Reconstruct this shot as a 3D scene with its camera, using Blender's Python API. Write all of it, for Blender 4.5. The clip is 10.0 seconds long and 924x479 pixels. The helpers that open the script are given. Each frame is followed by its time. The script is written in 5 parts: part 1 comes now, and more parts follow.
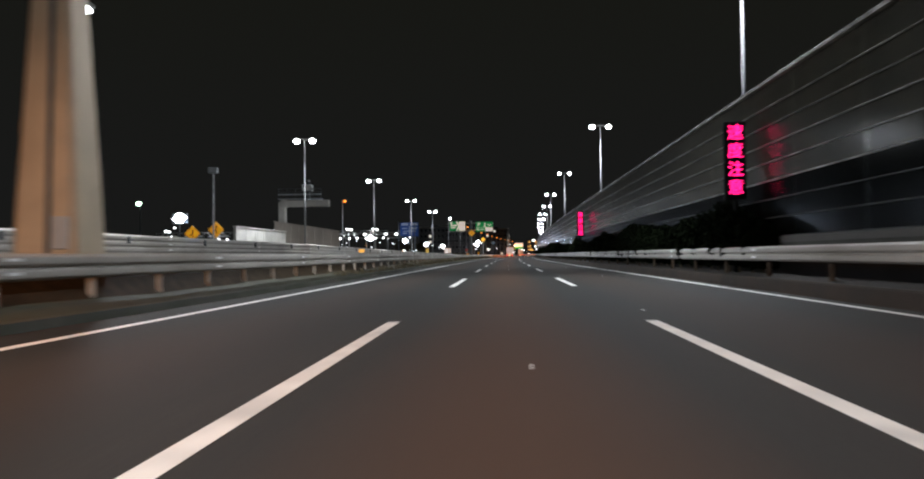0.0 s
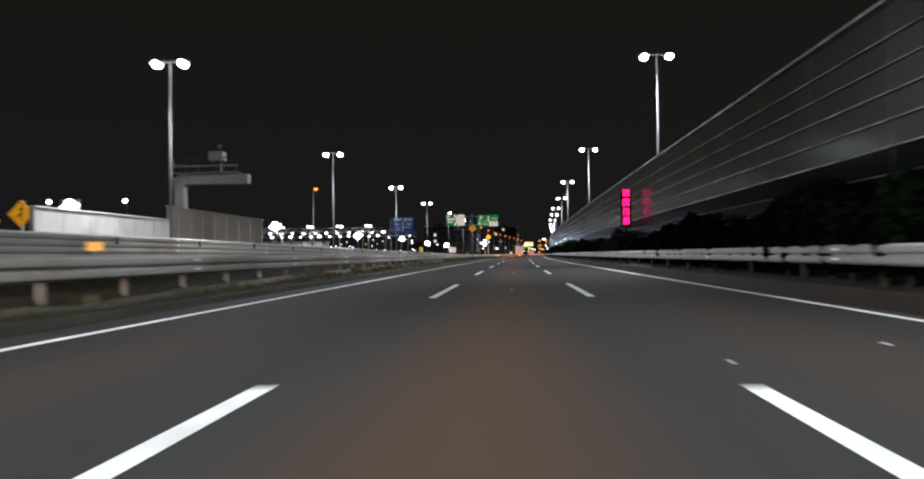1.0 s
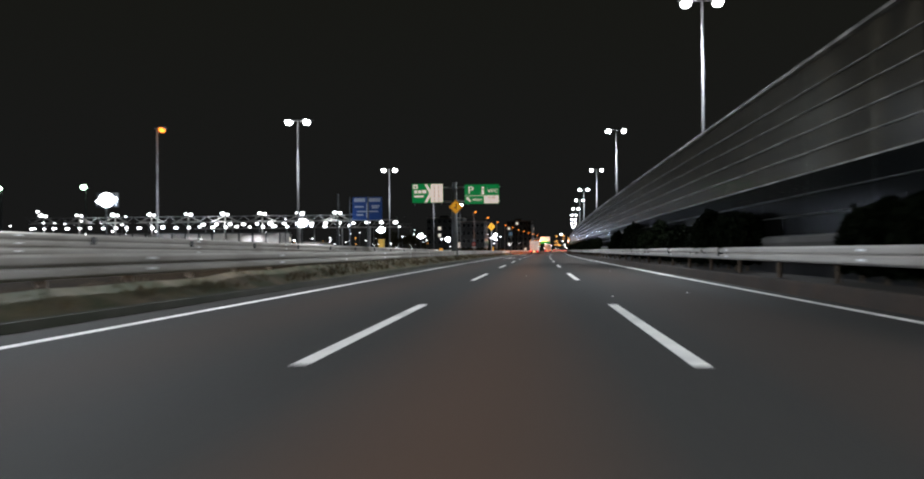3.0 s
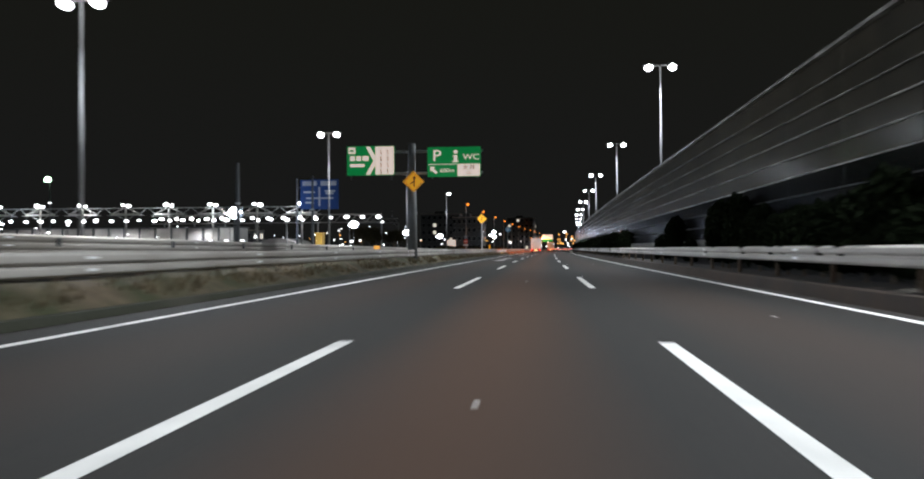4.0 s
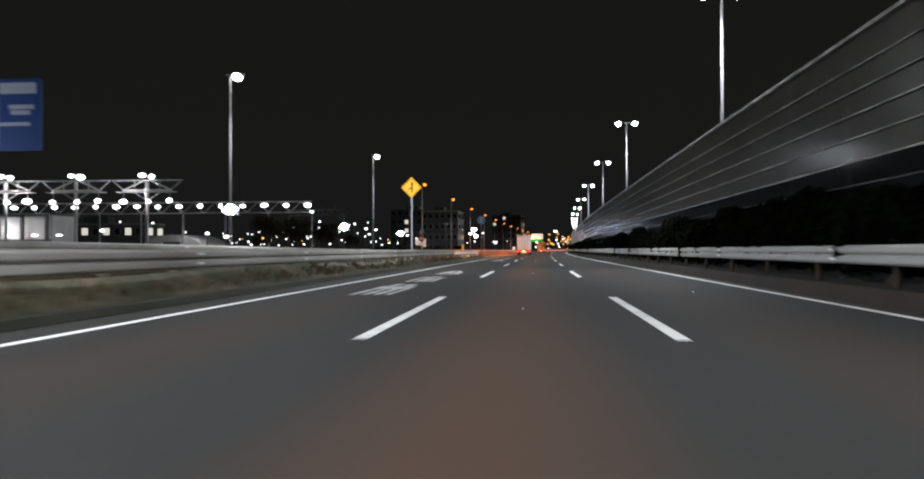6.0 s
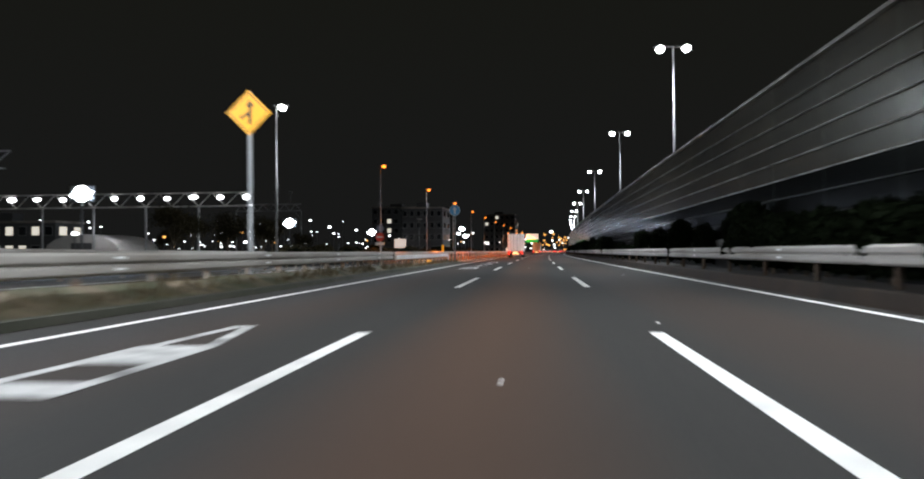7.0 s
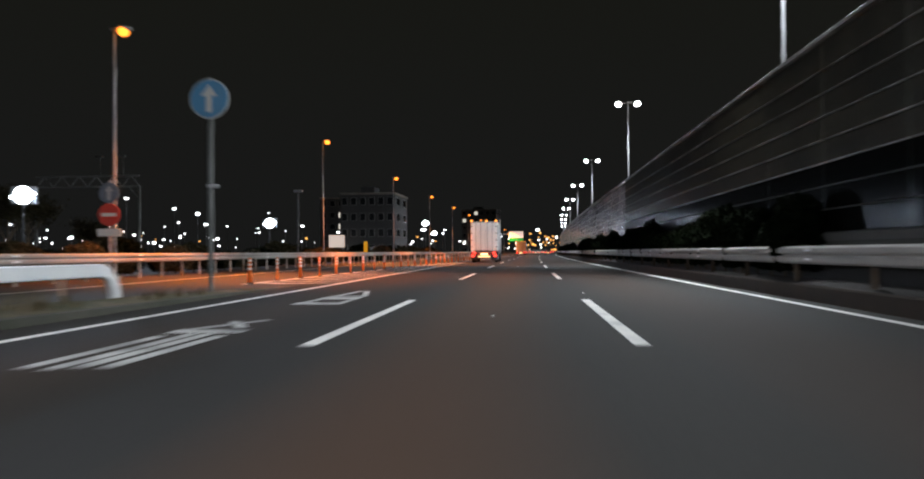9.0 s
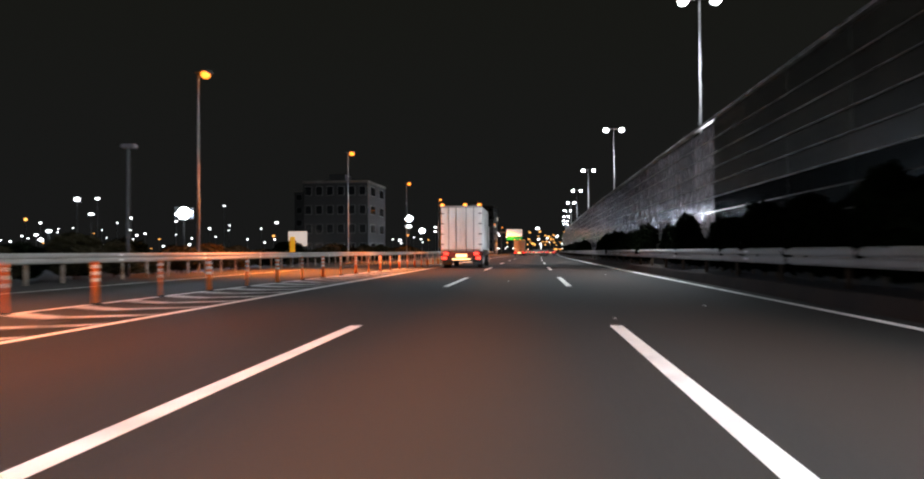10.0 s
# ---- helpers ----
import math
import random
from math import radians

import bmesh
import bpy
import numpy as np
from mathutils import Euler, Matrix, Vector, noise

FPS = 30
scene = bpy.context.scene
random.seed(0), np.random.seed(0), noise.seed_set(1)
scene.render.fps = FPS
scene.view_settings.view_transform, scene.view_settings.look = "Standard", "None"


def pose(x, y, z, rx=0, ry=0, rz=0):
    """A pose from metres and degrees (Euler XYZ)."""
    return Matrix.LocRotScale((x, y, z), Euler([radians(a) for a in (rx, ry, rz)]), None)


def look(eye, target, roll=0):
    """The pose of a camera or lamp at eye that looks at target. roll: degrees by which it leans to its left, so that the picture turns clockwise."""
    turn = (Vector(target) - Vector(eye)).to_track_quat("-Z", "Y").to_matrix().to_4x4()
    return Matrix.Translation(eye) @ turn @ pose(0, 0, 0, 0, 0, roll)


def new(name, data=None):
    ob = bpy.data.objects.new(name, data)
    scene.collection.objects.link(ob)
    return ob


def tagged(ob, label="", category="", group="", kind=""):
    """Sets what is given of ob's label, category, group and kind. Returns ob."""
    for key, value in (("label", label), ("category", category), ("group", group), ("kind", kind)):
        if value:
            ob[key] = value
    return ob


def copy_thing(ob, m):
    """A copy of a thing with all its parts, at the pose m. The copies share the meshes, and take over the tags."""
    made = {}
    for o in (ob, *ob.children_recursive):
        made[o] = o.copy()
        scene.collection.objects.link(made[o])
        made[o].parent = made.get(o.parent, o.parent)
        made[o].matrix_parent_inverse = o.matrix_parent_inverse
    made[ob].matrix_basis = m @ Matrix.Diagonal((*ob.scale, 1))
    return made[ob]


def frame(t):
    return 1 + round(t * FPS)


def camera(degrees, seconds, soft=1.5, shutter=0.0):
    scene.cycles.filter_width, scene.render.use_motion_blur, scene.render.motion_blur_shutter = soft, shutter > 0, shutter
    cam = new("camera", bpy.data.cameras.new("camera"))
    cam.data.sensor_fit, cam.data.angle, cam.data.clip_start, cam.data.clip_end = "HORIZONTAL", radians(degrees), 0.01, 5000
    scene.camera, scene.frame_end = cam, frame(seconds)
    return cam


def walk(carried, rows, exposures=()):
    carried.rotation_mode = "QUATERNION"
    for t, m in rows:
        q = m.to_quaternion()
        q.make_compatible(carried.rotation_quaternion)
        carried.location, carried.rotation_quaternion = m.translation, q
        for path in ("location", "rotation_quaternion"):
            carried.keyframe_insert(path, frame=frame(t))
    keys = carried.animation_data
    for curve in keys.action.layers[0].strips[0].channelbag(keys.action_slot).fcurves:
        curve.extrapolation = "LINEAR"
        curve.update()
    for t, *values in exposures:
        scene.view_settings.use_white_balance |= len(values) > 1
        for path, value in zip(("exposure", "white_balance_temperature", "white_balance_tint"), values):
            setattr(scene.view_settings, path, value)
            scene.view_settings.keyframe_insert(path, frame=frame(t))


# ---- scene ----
cam = camera(59.7, 10.0, soft=2.0, shutter=0.36)
PATH = [
    (0, (-0.218, -0.723, 0.91), (-0.324, 1.273, 0.949), -0.6),
    (0.5, (-0.019, 11.873, 0.933), (-0.139, 13.87, 0.97), -0.8),
    (1, (0.085, 24.531, 0.951), (-0.045, 26.527, 0.989), -0.7),
    (1.5, (0.203, 36.978, 0.965), (0.063, 38.973, 1.004), -0.6),
    (2, (0.201, 49.622, 0.985), (0.051, 51.617, 1.021), -0.5),
    (2.5, (0.226, 62.302, 0.994), (0.062, 64.295, 1.026), -0.5),
    (4, (0.382, 101.495, 1.018), (0.195, 103.487, 1.042), -0.3),
    (4.5, (0.275, 114.303, 1.0), (0.092, 116.295, 1.025), -0.2),
    (5, (0.202, 127.248, 0.991), (0.018, 129.239, 1.015), -0.1),
    (5.5, (0.144, 140.316, 0.978), (-0.035, 142.308, 1.003), -0.1),
    (7, (0.288, 180.622, 0.975), (0.117, 182.614, 1.005), -0.4),
    (7.5, (0.393, 194.361, 0.967), (0.226, 196.353, 1.001), -0.6),
    (8, (0.495, 207.458, 0.962), (0.337, 209.452, 0.999), -0.5),
    (8.5, (0.539, 220.529, 0.963), (0.388, 222.523, 0.996), -0.5),
    (9, (0.526, 233.92, 0.977), (0.375, 235.914, 1.008), -0.4),
    (9.5, (0.578, 246.89, 0.992), (0.424, 248.884, 1.024), -0.4),
    (10, (0.558, 259.427, 1.002), (0.401, 261.421, 1.032), -0.3),
]


def bend(y):
    """Sideways shift of the road, which turns gently to the right (radius 6.3 km)."""
    return max(0.0, y - 55.0) ** 2 / 12600.0


def slope(y):
    return max(0.0, y - 55.0) / 6300.0


def on_road(eye, target):
    """A straight-ahead view laid along the turning road."""
    dx, dy = target[0] - eye[0], target[1] - eye[1]
    s = slope(eye[1])
    x, y = eye[0] + bend(eye[1]), eye[1]
    return (x, y, eye[2]), (x + dx + s * dy, y + dy - s * dx, target[2])


walk(cam, [(t, look(*on_road(eye, target), roll)) for t, eye, target, roll in PATH])

# ---- plan: x across the road, y along it, z up ----
ROAD_START, ROAD_END = -45.0, 640.0
LINE_L, LINE_R = -5.33, 5.46            # solid edge lines
DASH_L, DASH_R = -1.75, 1.75            # dashed lane lines, 8 m paint, 12 m gap
RAIL_L, RAIL_R = -7.1, 6.0
FENCE_X, FENCE_TOP = 7.1, 5.6
FAR_RAIL_X = -15.0

LAMPS_RIGHT = [(8.35, -10.0), (8.35, 28.4), (8.35, 71.2), (7.97, 112.5), (7.8, 152.0), (8.35, 189.5), (8.1, 226.0), (8.35, 258.5), (8.3, 295.8), (8.35, 334.5)] + [(8.35, 372.0 + 37.5 * k) for k in range(7)]
LAMPS_LEFT = [(-15.68, -6.0), (-15.68, 27.0), (-15.45, 60.1), (-15.68, 93.5), (-15.68, 128.6), (-15.68, 161.6)]
LAMPS_SINGLE = [(-15.3, y) for y in (193.5, 228.7)]
LAMPS_SODIUM = [(-16.4, 266.5 + 33.8 * k) for k in range(10)]
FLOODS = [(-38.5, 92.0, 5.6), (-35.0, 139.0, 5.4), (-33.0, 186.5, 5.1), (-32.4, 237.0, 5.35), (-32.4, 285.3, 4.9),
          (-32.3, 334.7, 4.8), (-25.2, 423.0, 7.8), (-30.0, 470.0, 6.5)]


def ramp_z(y):
    """Height of the slip road, which comes down to the carriageway."""
    return max(0.0, min(0.8, (225.0 - y) / 165.0 * 0.8))


# ---- world and lights ----
world = bpy.data.worlds.new("night_sky")
scene.world = world
world.use_nodes = True
wn = world.node_tree.nodes
# town glow: a dim neutral band low over the horizon, olive black overhead
wl = world.node_tree.links
tc, sx, mr, cr = wn.new("ShaderNodeTexCoord"), wn.new("ShaderNodeSeparateXYZ"), wn.new("ShaderNodeMapRange"), wn.new("ShaderNodeValToRGB")
wl.new(tc.outputs["Generated"], sx.inputs[0])
wl.new(sx.outputs["Z"], mr.inputs["Value"])
mr.inputs["From Max"].default_value = 0.5
wl.new(mr.outputs["Result"], cr.inputs["Fac"])
cr.color_ramp.interpolation = "EASE"
cr.color_ramp.elements[0].color, cr.color_ramp.elements[1].color = (0.98, 1.0, 0.98, 1), (0.90, 0.93, 0.66, 1)
wl.new(cr.outputs["Color"], wn["Background"].inputs["Color"])
wn["Background"].inputs["Strength"].default_value = 0.0092

COOL = (0.86, 0.93, 1.0)
SODIUM = (1.0, 0.23, 0.022)


def lamp(name, place, power, colour, radius=0.5, size=None, lean=0.0, soft_edge=0.75):
    data = bpy.data.lights.new(name, "SPOT")
    data.energy, data.color, data.shadow_soft_size = power, colour, radius
    data.spot_size, data.spot_blend = radians(size or 150), soft_edge
    ob = new(name, data)
    # the beam leans out over the road
    ob.matrix_world = look(place, (place[0] + lean, place[1], place[2] - 1.0)) if lean else pose(*place)
    return ob


for lx, ly in LAMPS_RIGHT:
    lamp("lamp_light", (lx - 0.75, ly, 11.75), 15000 if ly > 240 else 10800 if ly > 90 else 9600, COOL, size=142 if ly > 240 else 158, lean=-1.1 if ly > 240 else -0.9, soft_edge=0.8)
    lamp("lamp_light", (lx + 1.4, ly, 11.75), 8000 if ly > 240 else 3500 if ly > 90 else 1700, COOL, size=140, lean=0.5, soft_edge=1.0)
for lx, ly in LAMPS_LEFT:
    lamp("lamp_light", (lx + 1.3, ly, 9.35), 10500, COOL, size=150, lean=0.8, soft_edge=1.0)
    lamp("lamp_light", (lx - 1.4, ly, 9.35), 6500, COOL, size=166, lean=-0.6, soft_edge=1.0)
for lx, ly in LAMPS_SINGLE:
    lamp("lamp_light", (lx + 1.3, ly, 9.35), 9600, COOL, size=160, lean=0.8, soft_edge=1.0)
for lx, ly in LAMPS_SODIUM:
    lamp("lamp_light", (lx + 4.3, ly, 9.9), 22000 if ly < 280 else 34000, SODIUM, 0.3, 114, 0.16, soft_edge=1.0)
lamp("lamp_light", (-9.0, 3.0, 9.4), 3000, (1.0, 0.42, 0.12), soft_edge=0.5)
# added beams behind the barrier that brighten its panels
for hx in (9.8, 11.0):
    lamp("headlamp_beam", (hx, 301.0, 0.72), 7000, (0.92, 0.95, 1.0), 0.1, 44, soft_edge=1.0).matrix_world = look((hx, 301.0, 0.72), (hx - 1.9, 291.0, 1.6))
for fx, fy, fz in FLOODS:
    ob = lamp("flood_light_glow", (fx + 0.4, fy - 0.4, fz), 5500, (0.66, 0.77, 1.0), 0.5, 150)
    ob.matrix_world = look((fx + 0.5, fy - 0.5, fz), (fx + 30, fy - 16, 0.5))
for tx in (-60, -74, -90):
    lamp("canopy_light", (tx, 237.6, 5.6), 2200, (0.95, 0.95, 1.0), 0.3)
for tx in (-43, -55, -67, -79, -91):
    lamp("canopy_light", (tx, 234.4, 6.2), 900, (0.95, 0.97, 1.0), 0.3, 165).matrix_world = look((tx, 234.4, 6.2), (tx, 236.4, 7.8))
for tx in (-44, -60):
    lamp("canopy_light", (tx, 291, 7.2), 1000, (0.95, 0.95, 1.0), 0.3)


# ---- materials ----
def material(name, base, rough=0.6, metal=0.0, spread=0.25, scale=3.0, fine=60.0, bump=0.15, stain=None, stain_at=0.62,
             emit=None, power=0.0, stretch=(1, 1, 1), random_tone=0.0, gloss=0.5):
    m = bpy.data.materials.new(name)
    m.use_nodes = True
    n, k = m.node_tree.nodes, m.node_tree.links
    b = n["Principled BSDF"]
    b.inputs["Roughness"].default_value, b.inputs["Metallic"].default_value = rough, metal
    b.inputs["Specular IOR Level"].default_value = gloss
    geo = n.new("ShaderNodeNewGeometry")
    mp = n.new("ShaderNodeMapping")
    mp.inputs["Scale"].default_value = stretch
    k.new(geo.outputs["Position"], mp.inputs["Vector"])
    big, small = n.new("ShaderNodeTexNoise"), n.new("ShaderNodeTexNoise")
    big.inputs["Scale"].default_value, big.inputs["Detail"].default_value = scale, 5
    small.inputs["Scale"].default_value, small.inputs["Detail"].default_value = fine, 3
    k.new(mp.outputs[0], big.inputs["Vector"])
    k.new(geo.outputs["Position"], small.inputs["Vector"])
    both = n.new("ShaderNodeMath")
    both.operation = "MULTIPLY_ADD"
    k.new(small.outputs["Fac"], both.inputs[0])
    both.inputs[1].default_value = 0.4
    k.new(big.outputs["Fac"], both.inputs[2])
    ramp = n.new("ShaderNodeValToRGB")
    lo = [c * (1 - spread) for c in base]
    hi = [min(1.0, c * (1 + spread)) for c in base]
    ramp.color_ramp.elements[0].position, ramp.color_ramp.elements[1].position = 0.45, 0.95
    ramp.color_ramp.elements[0].color, ramp.color_ramp.elements[1].color = (*lo, 1), (*hi, 1)
    k.new(both.outputs[0], ramp.inputs["Fac"])
    out = ramp.outputs["Color"]
    if stain:
        st = n.new("ShaderNodeTexNoise")
        st.inputs["Scale"].default_value, st.inputs["Detail"].default_value = scale * 0.37, 8
        k.new(mp.outputs[0], st.inputs["Vector"])
        sr = n.new("ShaderNodeValToRGB")
        sr.color_ramp.elements[0].position, sr.color_ramp.elements[1].position = stain_at - 0.14, stain_at + 0.1
        k.new(st.outputs["Fac"], sr.inputs["Fac"])
        mix = n.new("ShaderNodeMix")
        mix.data_type = "RGBA"
        k.new(sr.outputs["Color"], mix.inputs["Factor"])
        k.new(out, mix.inputs["A"])
        mix.inputs["B"].default_value = (*stain, 1)
        out = mix.outputs["Result"]
    if random_tone:
        info = n.new("ShaderNodeObjectInfo")
        hsv = n.new("ShaderNodeHueSaturation")
        rng = n.new("ShaderNodeMapRange")
        rng.inputs["To Min"].default_value, rng.inputs["To Max"].default_value = 1 - random_tone, 1 + random_tone
        k.new(info.outputs["Random"], rng.inputs["Value"])
        k.new(rng.outputs["Result"], hsv.inputs["Value"])
        k.new(out, hsv.inputs["Color"])
        out = hsv.outputs["Color"]
    k.new(out, b.inputs["Base Color"])
    if bump:
        bp = n.new("ShaderNodeBump")
        bp.inputs["Strength"].default_value, bp.inputs["Distance"].default_value = bump, 0.01
        k.new(both.outputs[0], bp.inputs["Height"])
        k.new(bp.outputs[0], b.inputs["Normal"])
    rr = n.new("ShaderNodeMapRange")
    rr.inputs["To Min"].default_value, rr.inputs["To Max"].default_value = max(0.02, rough - 0.1), min(1, rough + 0.1)
    k.new(big.outputs["Fac"], rr.inputs["Value"])
    k.new(rr.outputs["Result"], b.inputs["Roughness"])
    if emit:
        b.inputs["Emission Color"].default_value = (*emit, 1)
        b.inputs["Emission Strength"].default_value = power
    return m


def glow(name, colour, power):
    m = bpy.data.materials.new(name)
    m.use_nodes = True
    n = m.node_tree.nodes
    b = n["Principled BSDF"]
    b.inputs["Base Color"].default_value = (*[0.6 * c for c in colour], 1)
    b.inputs["Emission Color"].default_value = (*colour, 1)
    b.inputs["Emission Strength"].default_value = power
    return m


def asphalt_material(name, base, warm):
    """Worn asphalt: fine aggregate, patches and lanes of another tone along the road; car light is in the middle one.
    """
    m = material(name, base, 0.82, 0, 0.22, 0.35, 90, 0.35, stain=tuple(c * 0.72 for c in base), stretch=(1.6, 0.05, 1), gloss=0.12)
    n, k = m.node_tree.nodes, m.node_tree.links
    b = n["Principled BSDF"]
    prev = b.inputs["Base Color"].links[0].from_socket
    geo = n.new("ShaderNodeNewGeometry")
    vor = n.new("ShaderNodeTexVoronoi")
    vor.inputs["Scale"].default_value = 70
    k.new(geo.outputs["Position"], vor.inputs["Vector"])
    vr = n.new("ShaderNodeValToRGB")
    vr.color_ramp.elements[0].color, vr.color_ramp.elements[1].color = (0.6, 0.6, 0.6, 1), (1.35, 1.3, 1.25, 1)
    k.new(vor.outputs["Color"], vr.inputs["Fac"])
    mul = n.new("ShaderNodeMix")
    mul.data_type, mul.blend_type = "RGBA", "MULTIPLY"
    mul.inputs["Factor"].default_value = 0.6
    k.new(prev, mul.inputs["A"])
    k.new(vr.outputs["Color"], mul.inputs["B"])
    # polished, slightly browner wheel tracks: they wander with a slow noise
    sep = n.new("ShaderNodeSeparateXYZ")
    k.new(geo.outputs["Position"], sep.inputs[0])
    wob = n.new("ShaderNodeTexNoise")
    wob.inputs["Scale"].default_value = 0.05
    k.new(geo.outputs["Position"], wob.inputs["Vector"])
    off = n.new("ShaderNodeMath")
    off.operation = "MULTIPLY_ADD"
    off.inputs[1].default_value = 0.35
    k.new(wob.outputs["Fac"], off.inputs[0])
    # distance across the road, with its bend taken out
    run, square, across = (n.new("ShaderNodeMath") for _ in range(3))
    run.operation, square.operation, across.operation = "SUBTRACT", "POWER", "MULTIPLY_ADD"
    k.new(sep.outputs["Y"], run.inputs[0])
    run.inputs[1].default_value = 55.0
    floor_at = n.new("ShaderNodeMath")
    floor_at.operation = "MAXIMUM"
    k.new(run.outputs[0], floor_at.inputs[0])
    floor_at.inputs[1].default_value = 0.0
    k.new(floor_at.outputs[0], square.inputs[0])
    square.inputs[1].default_value = 2.0
    k.new(square.outputs[0], across.inputs[0])
    across.inputs[1].default_value = -1 / 12600.0
    k.new(sep.outputs["X"], across.inputs[2])
    k.new(across.outputs[0], off.inputs[2])
    # car light put into the colour: middle lane browner than the two beside it
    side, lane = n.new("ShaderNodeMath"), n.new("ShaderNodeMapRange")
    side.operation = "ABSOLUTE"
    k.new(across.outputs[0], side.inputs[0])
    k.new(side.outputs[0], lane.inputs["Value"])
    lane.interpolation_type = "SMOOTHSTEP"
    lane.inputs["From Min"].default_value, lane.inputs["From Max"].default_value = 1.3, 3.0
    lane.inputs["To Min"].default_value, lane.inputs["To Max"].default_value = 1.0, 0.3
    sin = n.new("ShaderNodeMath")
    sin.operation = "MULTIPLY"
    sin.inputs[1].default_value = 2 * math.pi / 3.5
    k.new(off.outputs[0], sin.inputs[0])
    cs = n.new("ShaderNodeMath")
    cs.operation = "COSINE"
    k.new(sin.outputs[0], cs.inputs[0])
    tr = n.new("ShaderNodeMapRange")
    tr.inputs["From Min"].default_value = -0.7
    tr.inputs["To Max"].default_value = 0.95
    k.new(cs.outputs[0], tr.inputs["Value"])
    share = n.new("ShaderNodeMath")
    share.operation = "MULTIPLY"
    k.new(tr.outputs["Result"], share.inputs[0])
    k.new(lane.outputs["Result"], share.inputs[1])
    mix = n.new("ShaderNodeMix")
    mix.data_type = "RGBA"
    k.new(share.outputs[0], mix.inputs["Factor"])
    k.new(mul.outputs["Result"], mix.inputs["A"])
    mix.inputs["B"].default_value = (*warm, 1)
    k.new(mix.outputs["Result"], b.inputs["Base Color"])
    return m


def clear_panel_material(name, tint, dust, cover_range, gleam):
    """Thin clear sheet: sky and posts show through, its gloss grows at a glancing angle, streaks of road dust lie on it."""
    m = material(name, dust, 0.9, 0, 0.35, 1.1, 25, 0.0, stain=tuple(c * 1.7 for c in dust), stretch=(1, 3.5, 0.35), random_tone=0.25, gloss=0.0)
    n, k = m.node_tree.nodes, m.node_tree.links
    dusty, out = n["Principled BSDF"], n["Material Output"]
    clear, shine, fres, sheet = (n.new("ShaderNode" + kind) for kind in ("BsdfTransparent", "BsdfAnisotropic", "Fresnel", "MixShader"))
    clear.inputs["Color"].default_value = (*tint, 1)
    shine.inputs["Roughness"].default_value = 0.16
    shine.inputs["Color"].default_value = (gleam, gleam, gleam, 1)
    fres.inputs["IOR"].default_value = 1.17
    k.new(fres.outputs[0], sheet.inputs[0])
    k.new(clear.outputs[0], sheet.inputs[1])
    k.new(shine.outputs[0], sheet.inputs[2])
    cover, grime, geo = n.new("ShaderNodeMapRange"), n.new("ShaderNodeTexNoise"), n.new("ShaderNodeNewGeometry")
    grime.inputs["Scale"].default_value, grime.inputs["Detail"].default_value = 2.3, 6
    k.new(geo.outputs["Position"], grime.inputs["Vector"])
    cover.inputs["From Min"].default_value, cover.inputs["From Max"].default_value = 0.3, 0.7
    cover.inputs["To Min"].default_value, cover.inputs["To Max"].default_value = cover_range
    k.new(grime.outputs["Fac"], cover.inputs["Value"])
    # dust lets light from behind come through as well
    through_dust, film = n.new("ShaderNodeBsdfTranslucent"), n.new("ShaderNodeMixShader")
    k.new(dusty.inputs["Base Color"].links[0].from_socket, through_dust.inputs["Color"])
    film.inputs[0].default_value = 0.5
    k.new(dusty.outputs[0], film.inputs[1])
    k.new(through_dust.outputs[0], film.inputs[2])
    both = n.new("ShaderNodeMixShader")
    k.new(cover.outputs["Result"], both.inputs[0])
    k.new(sheet.outputs[0], both.inputs[1])
    k.new(film.outputs[0], both.inputs[2])
    k.new(both.outputs[0], out.inputs["Surface"])
    return m


M = {}
# second colour: wheel tracks, and the warm car light painted along the middle lane
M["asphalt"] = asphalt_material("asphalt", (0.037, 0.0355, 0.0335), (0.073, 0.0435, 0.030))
M["ramp"] = asphalt_material("ramp_asphalt", (0.074, 0.069, 0.064), (0.064, 0.059, 0.054))
M["paint"] = material("road_paint", (0.80, 0.78, 0.74), 0.65, 0, 0.16, 2.5, 70, 0.2, stain=(0.45, 0.44, 0.42), stain_at=0.68)
M["worn_paint"] = material("worn_road_paint", (0.58, 0.57, 0.55), 0.65, 0, 0.25, 4, 60, 0.2, stain=(0.16, 0.155, 0.15), stain_at=0.58)
M["ground"] = material("yard_ground", (0.06, 0.058, 0.055), 0.9, 0, 0.35, 0.15, 8, 0.2, stain=(0.035, 0.04, 0.03))
M["soil"] = material("dry_soil", (0.14, 0.104, 0.066), 0.95, 0, 0.45, 2.2, 30, 0.9, stain=(0.050, 0.054, 0.024), stain_at=0.5)
M["bank"] = material("shade_dark_bank", (0.030, 0.020, 0.012), 0.95, 0, 0.5, 3.0, 30, 0.8, gloss=0.05)
M["dark_verge"] = material("dark_olive_soil", (0.050, 0.050, 0.029), 0.95, 0, 0.45, 2.2, 30, 0.9, stain=(0.035, 0.03, 0.018), stain_at=0.55)
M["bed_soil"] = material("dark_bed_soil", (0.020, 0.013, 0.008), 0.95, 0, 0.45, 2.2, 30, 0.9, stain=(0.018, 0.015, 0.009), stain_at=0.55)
M["kerb"] = material("stained_kerb_concrete", (0.055, 0.052, 0.038), 0.85, 0, 0.3, 1.6, 45, 0.4, stain=(0.034, 0.036, 0.022), stain_at=0.5)
